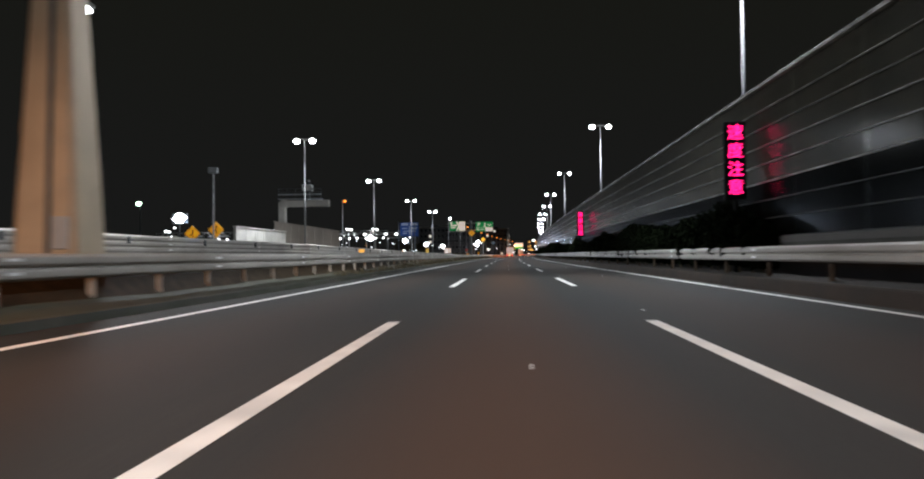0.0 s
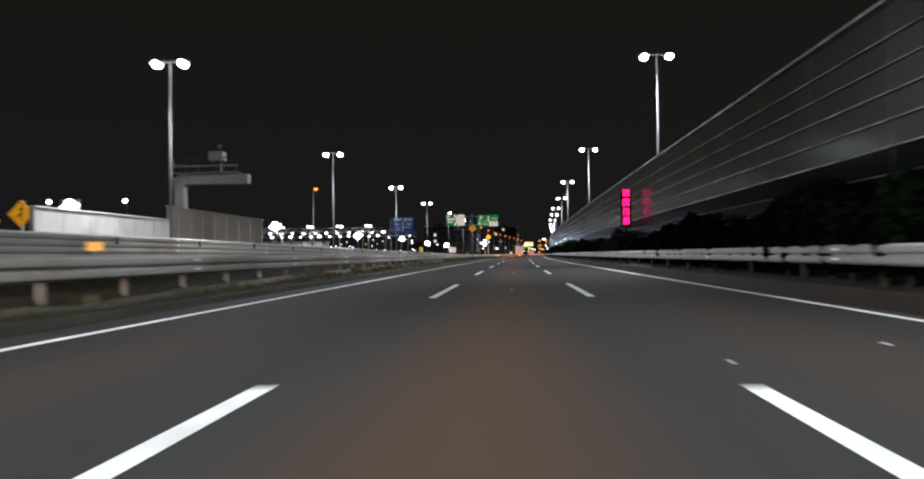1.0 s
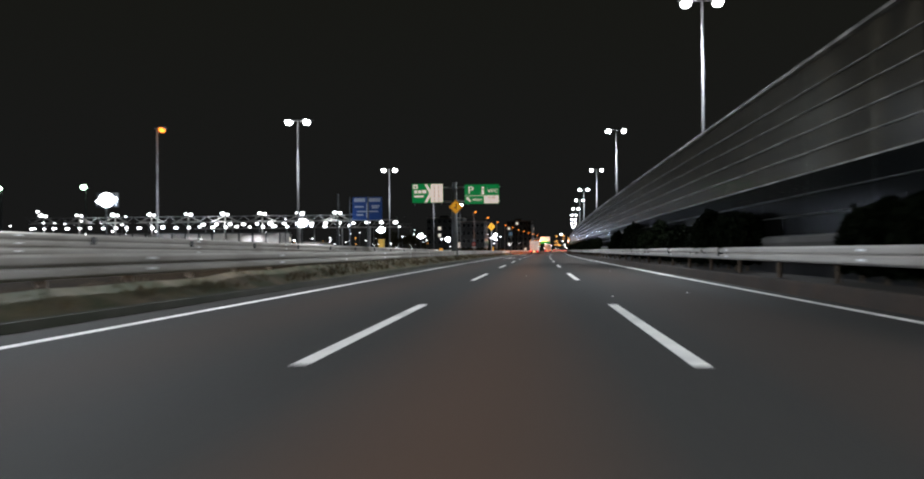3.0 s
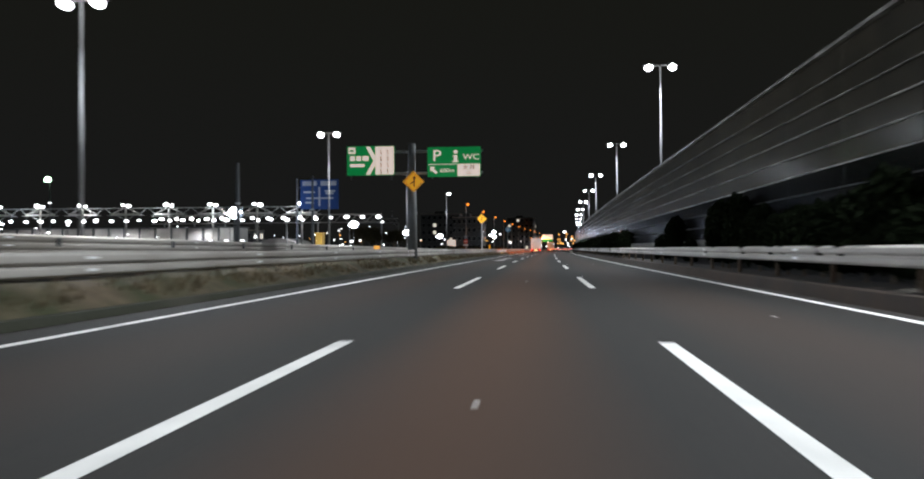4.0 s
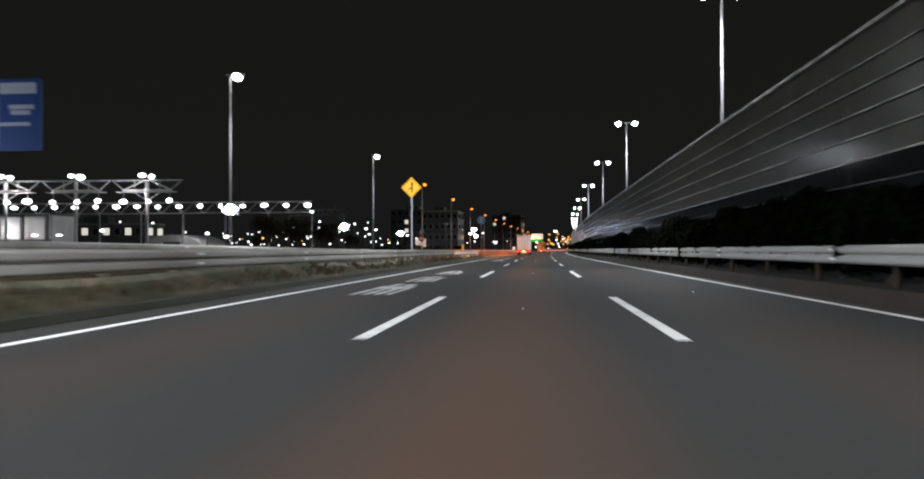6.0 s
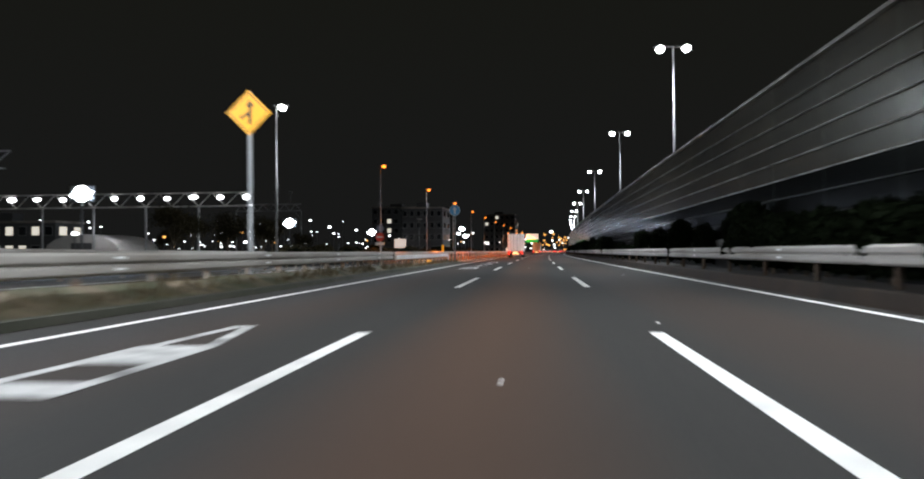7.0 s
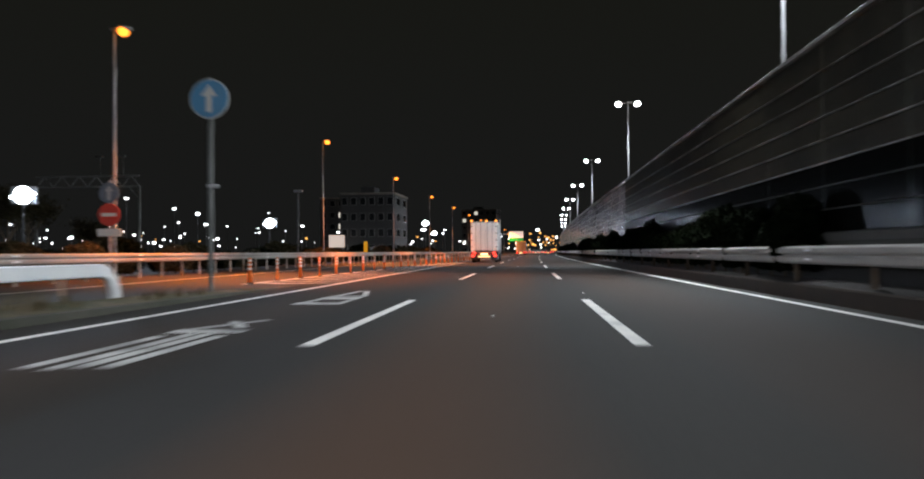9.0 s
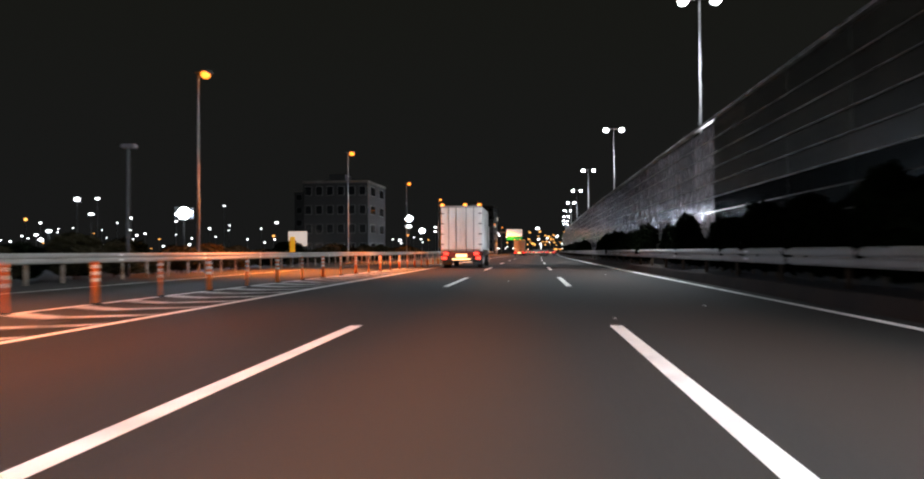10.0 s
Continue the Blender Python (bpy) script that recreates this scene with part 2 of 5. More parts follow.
M["reserve_kerb"] = material("dark_brown_kerb", (0.034, 0.021, 0.013), 0.9, 0, 0.35, 1.6, 45, 0.4, stain=(0.019, 0.013, 0.008))
M["rail"] = material("galvanised_rail", (0.39, 0.365, 0.33), 0.55, 0.0, 0.08, 0.6, 40, 0.03, stain=(0.23, 0.20, 0.17), stain_at=0.62, gloss=0.25)
M["splice"] = material("bright_splice_steel", (0.93, 0.94, 0.94), 0.3, 0.0, 0.05, 3, 60, 0.03)
M["white_rail"] = material("white_painted_rail", (0.74, 0.75, 0.75), 0.35, 0.0, 0.08, 1.0, 40, 0.05, stain=(0.5, 0.48, 0.45), stain_at=0.7)
M["post"] = material("rusting_post", (0.42, 0.36, 0.30), 0.6, 0.2, 0.3, 6, 50, 0.15, stain=(0.26, 0.12, 0.05), stain_at=0.58)
M["reserve_post"] = material("dark_rust_post", (0.10, 0.075, 0.055), 0.8, 0.0, 0.3, 6, 50, 0.15, stain=(0.06, 0.035, 0.02), stain_at=0.55, gloss=0.2)
M["steel"] = material("grey_steel", (0.42, 0.43, 0.44), 0.45, 0.3, 0.15, 2, 50, 0.06)
M["dull_steel"] = material("dull_galvanised_steel", (0.15, 0.155, 0.15), 0.65, 0.1, 0.2, 1.6, 50, 0.06, stain=(0.10, 0.10, 0.095))
M["pole"] = material("lamp_pole_steel", (0.24, 0.24, 0.24), 0.75, 0.0, 0.12, 2.2, 60, 0.04)
# lighter copy of the pole colour, with white flood light put into it
M["pale_pole"] = material("pale_lit_pole", (0.40, 0.40, 0.40), 0.6, 0.0, 0.1, 2.2, 60, 0.04)
M["dark_steel"] = material("dark_steel", (0.09, 0.095, 0.10), 0.5, 0.3, 0.2, 3, 50, 0.08)
# lower rows are darker, all rows past HAZY_Y paler
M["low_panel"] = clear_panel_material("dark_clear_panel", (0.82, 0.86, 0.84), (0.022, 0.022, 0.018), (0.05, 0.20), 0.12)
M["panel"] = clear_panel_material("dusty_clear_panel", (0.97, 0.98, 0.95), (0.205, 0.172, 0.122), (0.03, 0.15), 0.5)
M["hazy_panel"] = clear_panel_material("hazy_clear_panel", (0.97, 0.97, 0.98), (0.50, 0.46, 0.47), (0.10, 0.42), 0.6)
M["barrier_steel"] = material("barrier_aluminium", (0.30, 0.28, 0.25), 0.5, 0.3, 0.5, 2.6, 30, 0.1, stain=(0.10, 0.09, 0.075), stain_at=0.5)
M["low_joint"] = material("darker_joint_steel", (0.055, 0.055, 0.052), 0.6, 0.2, 0.5, 2.6, 30, 0.1, stain=(0.02, 0.02, 0.019), stain_at=0.5)
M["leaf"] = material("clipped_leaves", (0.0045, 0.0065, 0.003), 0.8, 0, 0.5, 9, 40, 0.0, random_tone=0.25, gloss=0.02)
M["leaf_b"] = material("dry_leaves", (0.042, 0.035, 0.017), 0.75, 0, 0.5, 6, 40, 0.0, random_tone=0.25, gloss=0.1)
M["bark"] = material("bark", (0.10, 0.075, 0.05), 0.9, 0, 0.4, 9, 60, 0.6, stretch=(3, 3, 0.6))
M["concrete"] = material("pale_concrete", (0.60, 0.57, 0.52), 0.8, 0, 0.16, 0.7, 30, 0.3, stain=(0.28, 0.26, 0.23))
M["ramp_concrete"] = material("brownish_ribbed_concrete", (0.46, 0.40, 0.34), 0.85, 0, 0.2, 0.8, 30, 0.3, stain=(0.26, 0.22, 0.18), stretch=(1, 1, 0.25))
M["concrete_dark"] = material("weathered_concrete", (0.36, 0.32, 0.285), 0.85, 0, 0.22, 0.8, 30, 0.3, stain=(0.14, 0.13, 0.11), stretch=(1, 1, 0.3))
M["pylon"] = material("painted_pylon_steel", (0.46, 0.36, 0.25), 0.5, 0.1, 0.12, 1.2, 40, 0.08)
M["wall_white"] = material("white_wall", (0.62, 0.60, 0.58), 0.75, 0, 0.12, 0.6, 30, 0.15, stain=(0.42, 0.40, 0.38))
M["wall_grey"] = material("grey_render", (0.085, 0.088, 0.092), 0.8, 0, 0.15, 0.5, 25, 0.2)
M["glass"] = material("dark_window", (0.02, 0.022, 0.026), 0.08, 0, 0.1, 2, 30, 0.0)
M["lit_window"] = glow("lit_window", (1.0, 0.93, 0.80), 0.7)
M["plinth"] = material("dark_plinth_concrete", (0.05, 0.046, 0.04), 0.9, 0, 0.3, 0.9, 30, 0.3, stain=(0.025, 0.024, 0.02))
M["grass"] = material("dead_grass", (0.12, 0.092, 0.05), 0.8, 0, 0.5, 3, 40, 0.0)
M["rubber"] = material("tyre_rubber", (0.02, 0.02, 0.02), 0.85, 0, 0.2, 8, 60, 0.2)
M["truck_white"] = material("truck_panel", (0.80, 0.80, 0.79), 0.42, 0.15, 0.08, 1.5, 40, 0.04, stain=(0.5, 0.48, 0.45), stretch=(1, 1, 0.25))
M["chassis"] = material("chassis_black", (0.03, 0.03, 0.032), 0.6, 0.2, 0.3, 5, 50, 0.1)
M["car_paint"] = material("car_paint", (0.22, 0.23, 0.25), 0.25, 0.3, 0.08, 3, 60, 0.0)
M["sign_green"] = material("sign_green", (0.0, 0.22, 0.055), 0.45, 0, 0.06, 2, 30, 0.0, emit=(0.0, 0.25, 0.055), power=0.45)
M["sign_white"] = material("sign_white", (0.80, 0.76, 0.70), 0.45, 0, 0.05, 2, 30, 0.0, emit=(1.0, 0.80, 0.70), power=0.60)
M["sign_ink"] = material("sign_ink", (0.12, 0.10, 0.09), 0.5, 0, 0.1, 2, 30, 0.0)
M["sign_blue"] = material("sign_blue", (0.010, 0.052, 0.19), 0.45, 0, 0.08, 2, 30, 0.0)
M["sign_mark"] = material("sign_pale_marks", (0.50, 0.50, 0.52), 0.45, 0, 0.06, 2, 30, 0.0)
# weak emission stands in for light falling on the yellow plates
M["sign_yellow"] = material("sign_yellow", (0.95, 0.46, 0.02), 0.45, 0, 0.06, 2, 30, 0.0, emit=(1.0, 0.42, 0.02), power=0.42)
M["tail_panel"] = material("dark_red_tail_panel", (0.13, 0.022, 0.018), 0.5, 0, 0.2, 3, 40, 0.0)
M["disc_blue"] = material("pale_blue_disc", (0.09, 0.33, 0.58), 0.4, 0, 0.08, 2, 30, 0.0)
M["disc_grey"] = material("faded_blue_grey_disc", (0.16, 0.19, 0.24), 0.45, 0, 0.12, 3, 30, 0.0)
M["worn_cap"] = material("worn_grey_concrete_cap", (0.08, 0.076, 0.07), 0.85, 0, 0.3, 0.9, 30, 0.3, stain=(0.06, 0.055, 0.05))
M["sign_red"] = material("sign_red", (0.62, 0.07, 0.05), 0.45, 0, 0.08, 2, 30, 0.0)
M["black"] = material("black_marks", (0.015, 0.014, 0.013), 0.5, 0, 0.2, 2, 30, 0.0)
M["yellow_box"] = material("yellow_cabinet_paint", (0.55, 0.33, 0.06), 0.5, 0, 0.12, 1.5, 40, 0.06, stain=(0.45, 0.28, 0.06))
M["orange_rubber"] = material("orange_rubber", (0.70, 0.16, 0.02), 0.55, 0, 0.15, 8, 60, 0.05)
M["white_band"] = material("white_band", (0.82, 0.80, 0.76), 0.45, 0, 0.08, 8, 60, 0.0)
M["sooty_case"] = material("sooty_black_case", (0.010, 0.010, 0.010), 0.85, 0, 0.3, 4, 50, 0.1, gloss=0.05)
M["led"] = glow("led_magenta", (1.0, 0.010, 0.15), 5.0)
M["lamp_cool"] = glow("lamp_lens_cool", (0.93, 0.98, 1.0), 25)
M["lamp_sodium"] = glow("lamp_lens_sodium", (1.0, 0.27, 0.025), 3.4)
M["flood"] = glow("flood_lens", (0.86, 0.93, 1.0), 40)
M["green_lamp"] = glow("mercury_lens", (0.62, 1.0, 0.68), 12)
M["dot"] = glow("yard_lens", (0.95, 0.97, 1.0), 7)
M["dot_warm"] = glow("warm_lens", (1.0, 0.45, 0.10), 2.6)
M["tail"] = glow("tail_lens_red", (1.0, 0.05, 0.03), 4)
M["marker"] = glow("marker_lens_amber", (1.0, 0.33, 0.04), 2.6)
M["plate_glow"] = glow("lit_plate", (1.0, 0.66, 0.30), 2.6)
M["headlamp"] = glow("headlamp_lens", (1.0, 0.96, 0.88), 12)
# no lamp: emission imitates headlight thrown back by the reflectors
M["reflector"] = glow("amber_reflector_glow", (1.0, 0.47, 0.08), 0.6)


# ---- mesh helpers ----
class Shape:
    """Collects vertices and faces of one mesh."""

    def __init__(self):
        self.v, self.f = [], []

    def add(self, verts, faces):
        o = len(self.v)
        self.v += [tuple(p) for p in verts]
        self.f += [tuple(i + o for i in face) for face in faces]
        return self

    def box(self, x0, x1, y0, y1, z0, z1, c=0.0):
        cx, cy, cz = (x0 + x1) / 2, (y0 + y1) / 2, (z0 + z1) / 2
        hx, hy, hz = abs(x1 - x0) / 2, abs(y1 - y0) / 2, abs(z1 - z0) / 2
        c = min(c, hx * 0.45, hy * 0.45, hz * 0.45)
        if c <= 0:
            p = [(cx + a * hx, cy + b * hy, cz + d * hz) for a in (-1, 1) for b in (-1, 1) for d in (-1, 1)]
            return self.add(p, [(0, 1, 3, 2), (4, 6, 7, 5), (0, 4, 5, 1), (2, 3, 7, 6), (0, 2, 6, 4), (1, 5, 7, 3)])
        ids, pts = {}, []
        for a in (-1, 1):
            for b in (-1, 1):
                for d in (-1, 1):
                    for ax in range(3):
                        h = [hx - c, hy - c, hz - c]
                        h[ax] += c
                        ids[a, b, d, ax] = len(pts)
                        pts.append((cx + a * h[0], cy + b * h[1], cz + d * h[2]))
        faces = []
        for ax in range(3):
            for s in (-1, 1):
                ring = []
                for u, w in ((-1, -1), (1, -1), (1, 1), (-1, 1)):
                    k = [u, w]
                    k.insert(ax, s)
                    ring.append(ids[k[0], k[1], k[2], ax])
                faces.append(ring)
        for ax in range(3):
            o1, o2 = [i for i in range(3) if i != ax]
            for s1 in (-1, 1):
                for s2 in (-1, 1):
                    key = [0, 0, 0]
                    key[o1], key[o2] = s1, s2
                    lo, hi = list(key), list(key)
                    lo[ax], hi[ax] = -1, 1
                    faces.append([ids[(*lo, o1)], ids[(*hi, o1)], ids[(*hi, o2)], ids[(*lo, o2)]])
        for a in (-1, 1):
            for b in (-1, 1):
                for d in (-1, 1):
                    faces.append([ids[a, b, d, i] for i in range(3)])
        return self.add(pts, faces)

    def tube(self, p0, p1, r0, r1=None, n=10, caps=True):
        r1 = r0 if r1 is None else r1
        p0, p1 = Vector(p0), Vector(p1)
        q = (p1 - p0).to_track_quat("Z", "Y")
        ring = [q @ Vector((math.cos(2 * math.pi * i / n), math.sin(2 * math.pi * i / n), 0)) for i in range(n)]
        pts = [p0 + r * r0 for r in ring] + [p1 + r * r1 for r in ring]
        faces = [(i, (i + 1) % n, n + (i + 1) % n, n + i) for i in range(n)]
        if caps:
            faces += [tuple(reversed(range(n))), tuple(range(n, 2 * n))]
        return self.add(pts, faces)

    def pipe(self, path, r, n=8):
        for a, b in zip(path, path[1:]):
            self.tube(a, b, r, r, n)
        return self

    def ball(self, centre, rx, ry=None, rz=None, n=12, m=7):
        ry, rz = ry or rx, rz or rx
        cx, cy, cz = centre
        pts = [(cx, cy, cz - rz)]
        for j in range(1, m):
            a = math.pi * j / m - math.pi / 2
            for i in range(n):
                t = 2 * math.pi * i / n
                pts.append((cx + rx * math.cos(a) * math.cos(t), cy + ry * math.cos(a) * math.sin(t), cz + rz * math.sin(a)))
        pts.append((cx, cy, cz + rz))
        faces = [(0, 1 + (i + 1) % n, 1 + i) for i in range(n)]
        for j in range(m - 2):
            for i in range(n):
                a, b = 1 + j * n + i, 1 + j * n + (i + 1) % n
                faces.append((a, b, b + n, a + n))
        top, base = len(pts) - 1, 1 + (m - 2) * n
        faces += [(base + i, base + (i + 1) % n, top) for i in range(n)]
        return self.add(pts, faces)

    def extrude_y(self, profile, ys, shift=None, closed=True, caps=True):
        """A profile of (x, z) points drawn along y; shift(y) gives (dx, dz)."""
        k = len(profile)
        pts = []
        for y in ys:
            dx, dz = shift(y) if shift else (0, 0)
            pts += [(x + dx, y, z + dz) for x, z in profile]
        faces = []
        for j in range(len(ys) - 1):
            for i in range(k if closed else k - 1):
                a, b = j * k + i, j * k + (i + 1) % k
                faces.append((a, b, b + k, a + k))
        if closed and caps:
            faces += [tuple(range(k)), tuple(reversed(range((len(ys) - 1) * k, len(ys) * k)))]
        return self.add(pts, faces)

    def slab(self, outline, y0, y1):
        """A flat plate in the x-z plane, outline counter-clockwise, from y0 to y1."""
        k = len(outline)
        pts = [(x, y0, z) for x, z in outline] + [(x, y1, z) for x, z in outline]
        faces = [tuple(range(k)), tuple(reversed(range(k, 2 * k)))]
        faces += [(i, (i + 1) % k, k + (i + 1) % k, k + i) for i in range(k)]
        return self.add(pts, faces)

    def mesh(self, name, mat, smooth=False, flip=True):
        me = bpy.data.meshes.new(name)
        me.from_pydata(self.v, [], self.f)
        if flip:
            bm = bmesh.new()
            bm.from_mesh(me)
            bmesh.ops.recalc_face_normals(bm, faces=bm.faces)
            bm.to_mesh(me)
            bm.free()
        if smooth:
            for poly in me.polygons:
                poly.use_smooth = True
        me.materials.append(mat)
        return me


def part(name, shape, mat, parent, label="", smooth=False, flip=True):
    ob = new(name, shape if isinstance(shape, bpy.types.Mesh) else shape.mesh(name, mat, smooth, flip))
    ob.parent = parent
    if label:
        ob["label"] = label
    return ob


def thing(name, label, category, place=(0, 0, 0), group="", kind="", turn=0.0):
    ob = new(name)
    ob.matrix_basis = pose(*place, 0, 0, turn)
    return tagged(ob, label, category, group, kind)


def structure(name, shape, mat, label="", category="", smooth=False):
    ob = new(name, shape.mesh(name, mat, smooth))
    return tagged(ob, label, category, kind="structure")


def span(a, b, step):
    n = max(1, round((b - a) / step))
    return [a + (b - a) * i / n for i in range(n + 1)]


def lettering(name, words, size, place, mat, parent, label="", turn=(90, 0, 0), depth=0.006, align="CENTER"):
    cu = bpy.data.curves.new(name, "FONT")
    cu.body, cu.size, cu.extrude, cu.align_x, cu.align_y = words, size, depth, align, "CENTER"
    cu.resolution_u = 3
    tmp = new(name + "_curve", cu)
    bpy.context.view_layer.update()
    me = bpy.data.meshes.new_from_object(tmp.evaluated_get(bpy.context.evaluated_depsgraph_get()))
    bpy.data.objects.remove(tmp)
    me.name = name
    me.materials.clear()
    me.materials.append(mat)
    ob = new(name, me)
    ob.parent = parent
    ob.matrix_basis = pose(*place, *turn)
    if label:
        ob["label"] = label
    return ob


# ---- ground and carriageway ----
g = Shape()
g.add([(-900, -300, -0.05), (900, -300, -0.05), (900, 2600, -0.05), (-900, 2600, -0.05)], [(0, 1, 2, 3)])
structure("ground", g, M["ground"], "dark flat yard ground reaching to the horizon", "ground")

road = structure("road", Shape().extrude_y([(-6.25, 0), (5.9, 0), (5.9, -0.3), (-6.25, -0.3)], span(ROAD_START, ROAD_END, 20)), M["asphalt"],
                 "worn dark asphalt carriageway with three lanes", "road")

# slip road: it comes down beside the carriageway and joins it past the end of the verge
r = Shape()
ys = span(ROAD_START, ROAD_END, 5)


def verge_back(y):
    return -8.05 if y < 234 else min(-6.25, -8.05 + (y - 234) / 24.0 * 1.8)


pts, faces = [], []
for y in ys:
    z = ramp_z(y)
    pts += [(verge_back(y), y, z), (-11.5, y, z + 0.02), (-15.3, y, z), (-18.0, y, -0.03)]
for j in range(len(ys) - 1):
    for i in range(3):
        a = j * 4 + i
        faces.append((a, a + 1, a + 5, a + 4))
r.add(pts, faces)
slip_road = structure("slip_road", r, M["ramp"], "asphalt slip road beside the carriageway under orange lamps", "road")

def bank(y):
    """Extra height of the weedy bank, which grows past the first stretch and sinks before the nose."""
    return (0.20 * max(0.0, min(1.0, (y - 38.0) / 25.0)) + 0.12 * max(0.0, min(1.0, (y - 90.0) / 12.0)) * max(0.0, min(1.0, (190.0 - y) / 12.0))) * max(0.0, min(1.0, (232.0 - y) / 38.0))


# verge: kerb and weedy strip on which the near guard rail stands
k1 = Shape()
v1 = Shape()
ys = span(ROAD_START, 258.0, 1.5)
kp, vp = [], []
for y in ys:
    e = verge_back(y)
    w = max(0.0, min(1.0, (258.0 - y) / 14.0))
    kp += [(-6.25, y, 0.0), (-6.27, y, 0.13 * w), (-6.42, y, 0.14 * w)]
    bumps = 0.05 * noise.noise((0.3, y * 0.6, 1.0)) + 0.02 * noise.noise((1.3, y * 2.3, 1.0))
    mid = min(-6.42, max(-7.15, (e - 6.42) / 2 - 0.2))
    vp += [(-6.42, y, 0.14 * w), (-6.42 + (mid + 6.42) * 0.5, y, (0.19 + 0.45 * bank(y) + bumps) * w), (mid, y, (0.24 + bank(y) + bumps * 1.6) * w),
           (min(mid, (mid + e) / 2), y, (0.25 + 0.6 * bank(y) - bumps) * w + 0.5 * ramp_z(y)), (e, y, ramp_z(y))]
k1.add(kp, [(j * 3 + i, j * 3 + i + 1, j * 3 + i + 4, j * 3 + i + 3) for j in range(len(ys) - 1) for i in range(2)])
v1.add(vp, [(j * 5 + i, j * 5 + i + 1, j * 5 + i + 6, j * 5 + i + 5) for j in range(len(ys) - 1) for i in range(4)])
structure("kerb_left", k1, M["kerb"], "low stained concrete kerb along the verge", "kerb")
verge = structure("verge", v1, M["soil"], "dry weedy soil strip under the guard rail", "verge", smooth=True)
verge.data.materials.append(M["bank"])     # bank behind the rail, up to the slip road, shade put into its colour
verge.data.materials.append(M["dark_verge"])     # darker olive first stretch
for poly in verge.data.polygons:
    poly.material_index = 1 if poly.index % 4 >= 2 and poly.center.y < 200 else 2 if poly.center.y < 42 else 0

# dry grass on the bank
rg = random.Random(77)
pts, faces = [], []
for i in range(9000):
    y = rg.uniform(30, 252)
    x = -6.5 - abs(rg.gauss(0, 0.35))
    thick = noise.noise((x * 1.5, y * 0.45, 7.0))
    if x < -7.5 or thick < -0.15 or verge_back(y) > x + 0.1:
        continue
    u = min(1.0, (-6.42 - x) / 0.73)
    z = (0.14 + (0.08 + bank(y)) * u) * min(1.0, (258.0 - y) / 14.0)
    hgt = rg.uniform(0.08, 0.22) * (0.7 + thick)
    a = rg.uniform(0, math.pi)
    dx, dy = 0.025 * math.cos(a), 0.025 * math.sin(a)
    lx, ly = rg.uniform(-0.1, 0.1), rg.uniform(-0.1, 0.1)
    k = len(pts)
    pts += [(x - dx, y - dy, z - 0.03), (x + dx, y + dy, z - 0.03), (x + lx + dx * 0.3, y + ly, z + hgt), (x + lx - dx * 0.3, y + ly, z + hgt)]
    faces.append((k, k + 1, k + 2, k + 3))
gr = new("verge_grass", Shape().add(pts, faces).mesh("verge_grass", M["grass"], flip=False))
tagged(gr, "dry straw-coloured grass tufts on the verge", "grass", kind="stuff")

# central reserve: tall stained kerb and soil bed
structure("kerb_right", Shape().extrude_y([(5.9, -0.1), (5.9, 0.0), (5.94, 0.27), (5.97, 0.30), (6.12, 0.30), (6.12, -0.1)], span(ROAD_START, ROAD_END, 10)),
          M["reserve_kerb"], "tall dark stained concrete kerb of the central reserve", "kerb")
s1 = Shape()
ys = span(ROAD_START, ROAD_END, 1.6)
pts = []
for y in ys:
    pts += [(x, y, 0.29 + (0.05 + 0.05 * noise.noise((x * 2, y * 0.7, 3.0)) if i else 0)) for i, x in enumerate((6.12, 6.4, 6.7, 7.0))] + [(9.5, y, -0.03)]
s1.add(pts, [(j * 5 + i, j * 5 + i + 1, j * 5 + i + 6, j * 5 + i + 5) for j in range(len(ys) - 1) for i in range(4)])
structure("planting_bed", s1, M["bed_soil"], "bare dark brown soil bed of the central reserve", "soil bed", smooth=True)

# ---- painted lines ----
PZ = 0.004
for x in (LINE_L, LINE_R):
    ys = span(ROAD_START, ROAD_END, 12)
    s = Shape()
    pts = []
    for y in ys:
        pts += [(x - 0.085, y, PZ), (x + 0.085, y, PZ)]
    s.add(pts, [(2 * j, 2 * j + 1, 2 * j + 3, 2 * j + 2) for j in range(len(ys) - 1)])
    part("edge_line", s, M["paint"], road)
dash = Shape()
dash.add([(-0.085, -8, PZ), (0.085, -8, PZ), (0.085, 0, PZ), (-0.085, 0, PZ)], [(0, 1, 2, 3)])
dash_mesh = dash.mesh("lane_dash", M["paint"])
for k in range(-2, 31):
    for x in (DASH_L, DASH_R):
        ob = part("lane_dash", dash_mesh, None, road)
        ob.location = (x, 10.3 + 20 * k, 0)

# zebra strip at the nose of the merge
Z0, Z1 = 258.5, 366.0


def zebra_left(y):
    return -8.25 + (y - Z0) / (Z1 - Z0) * 2.85


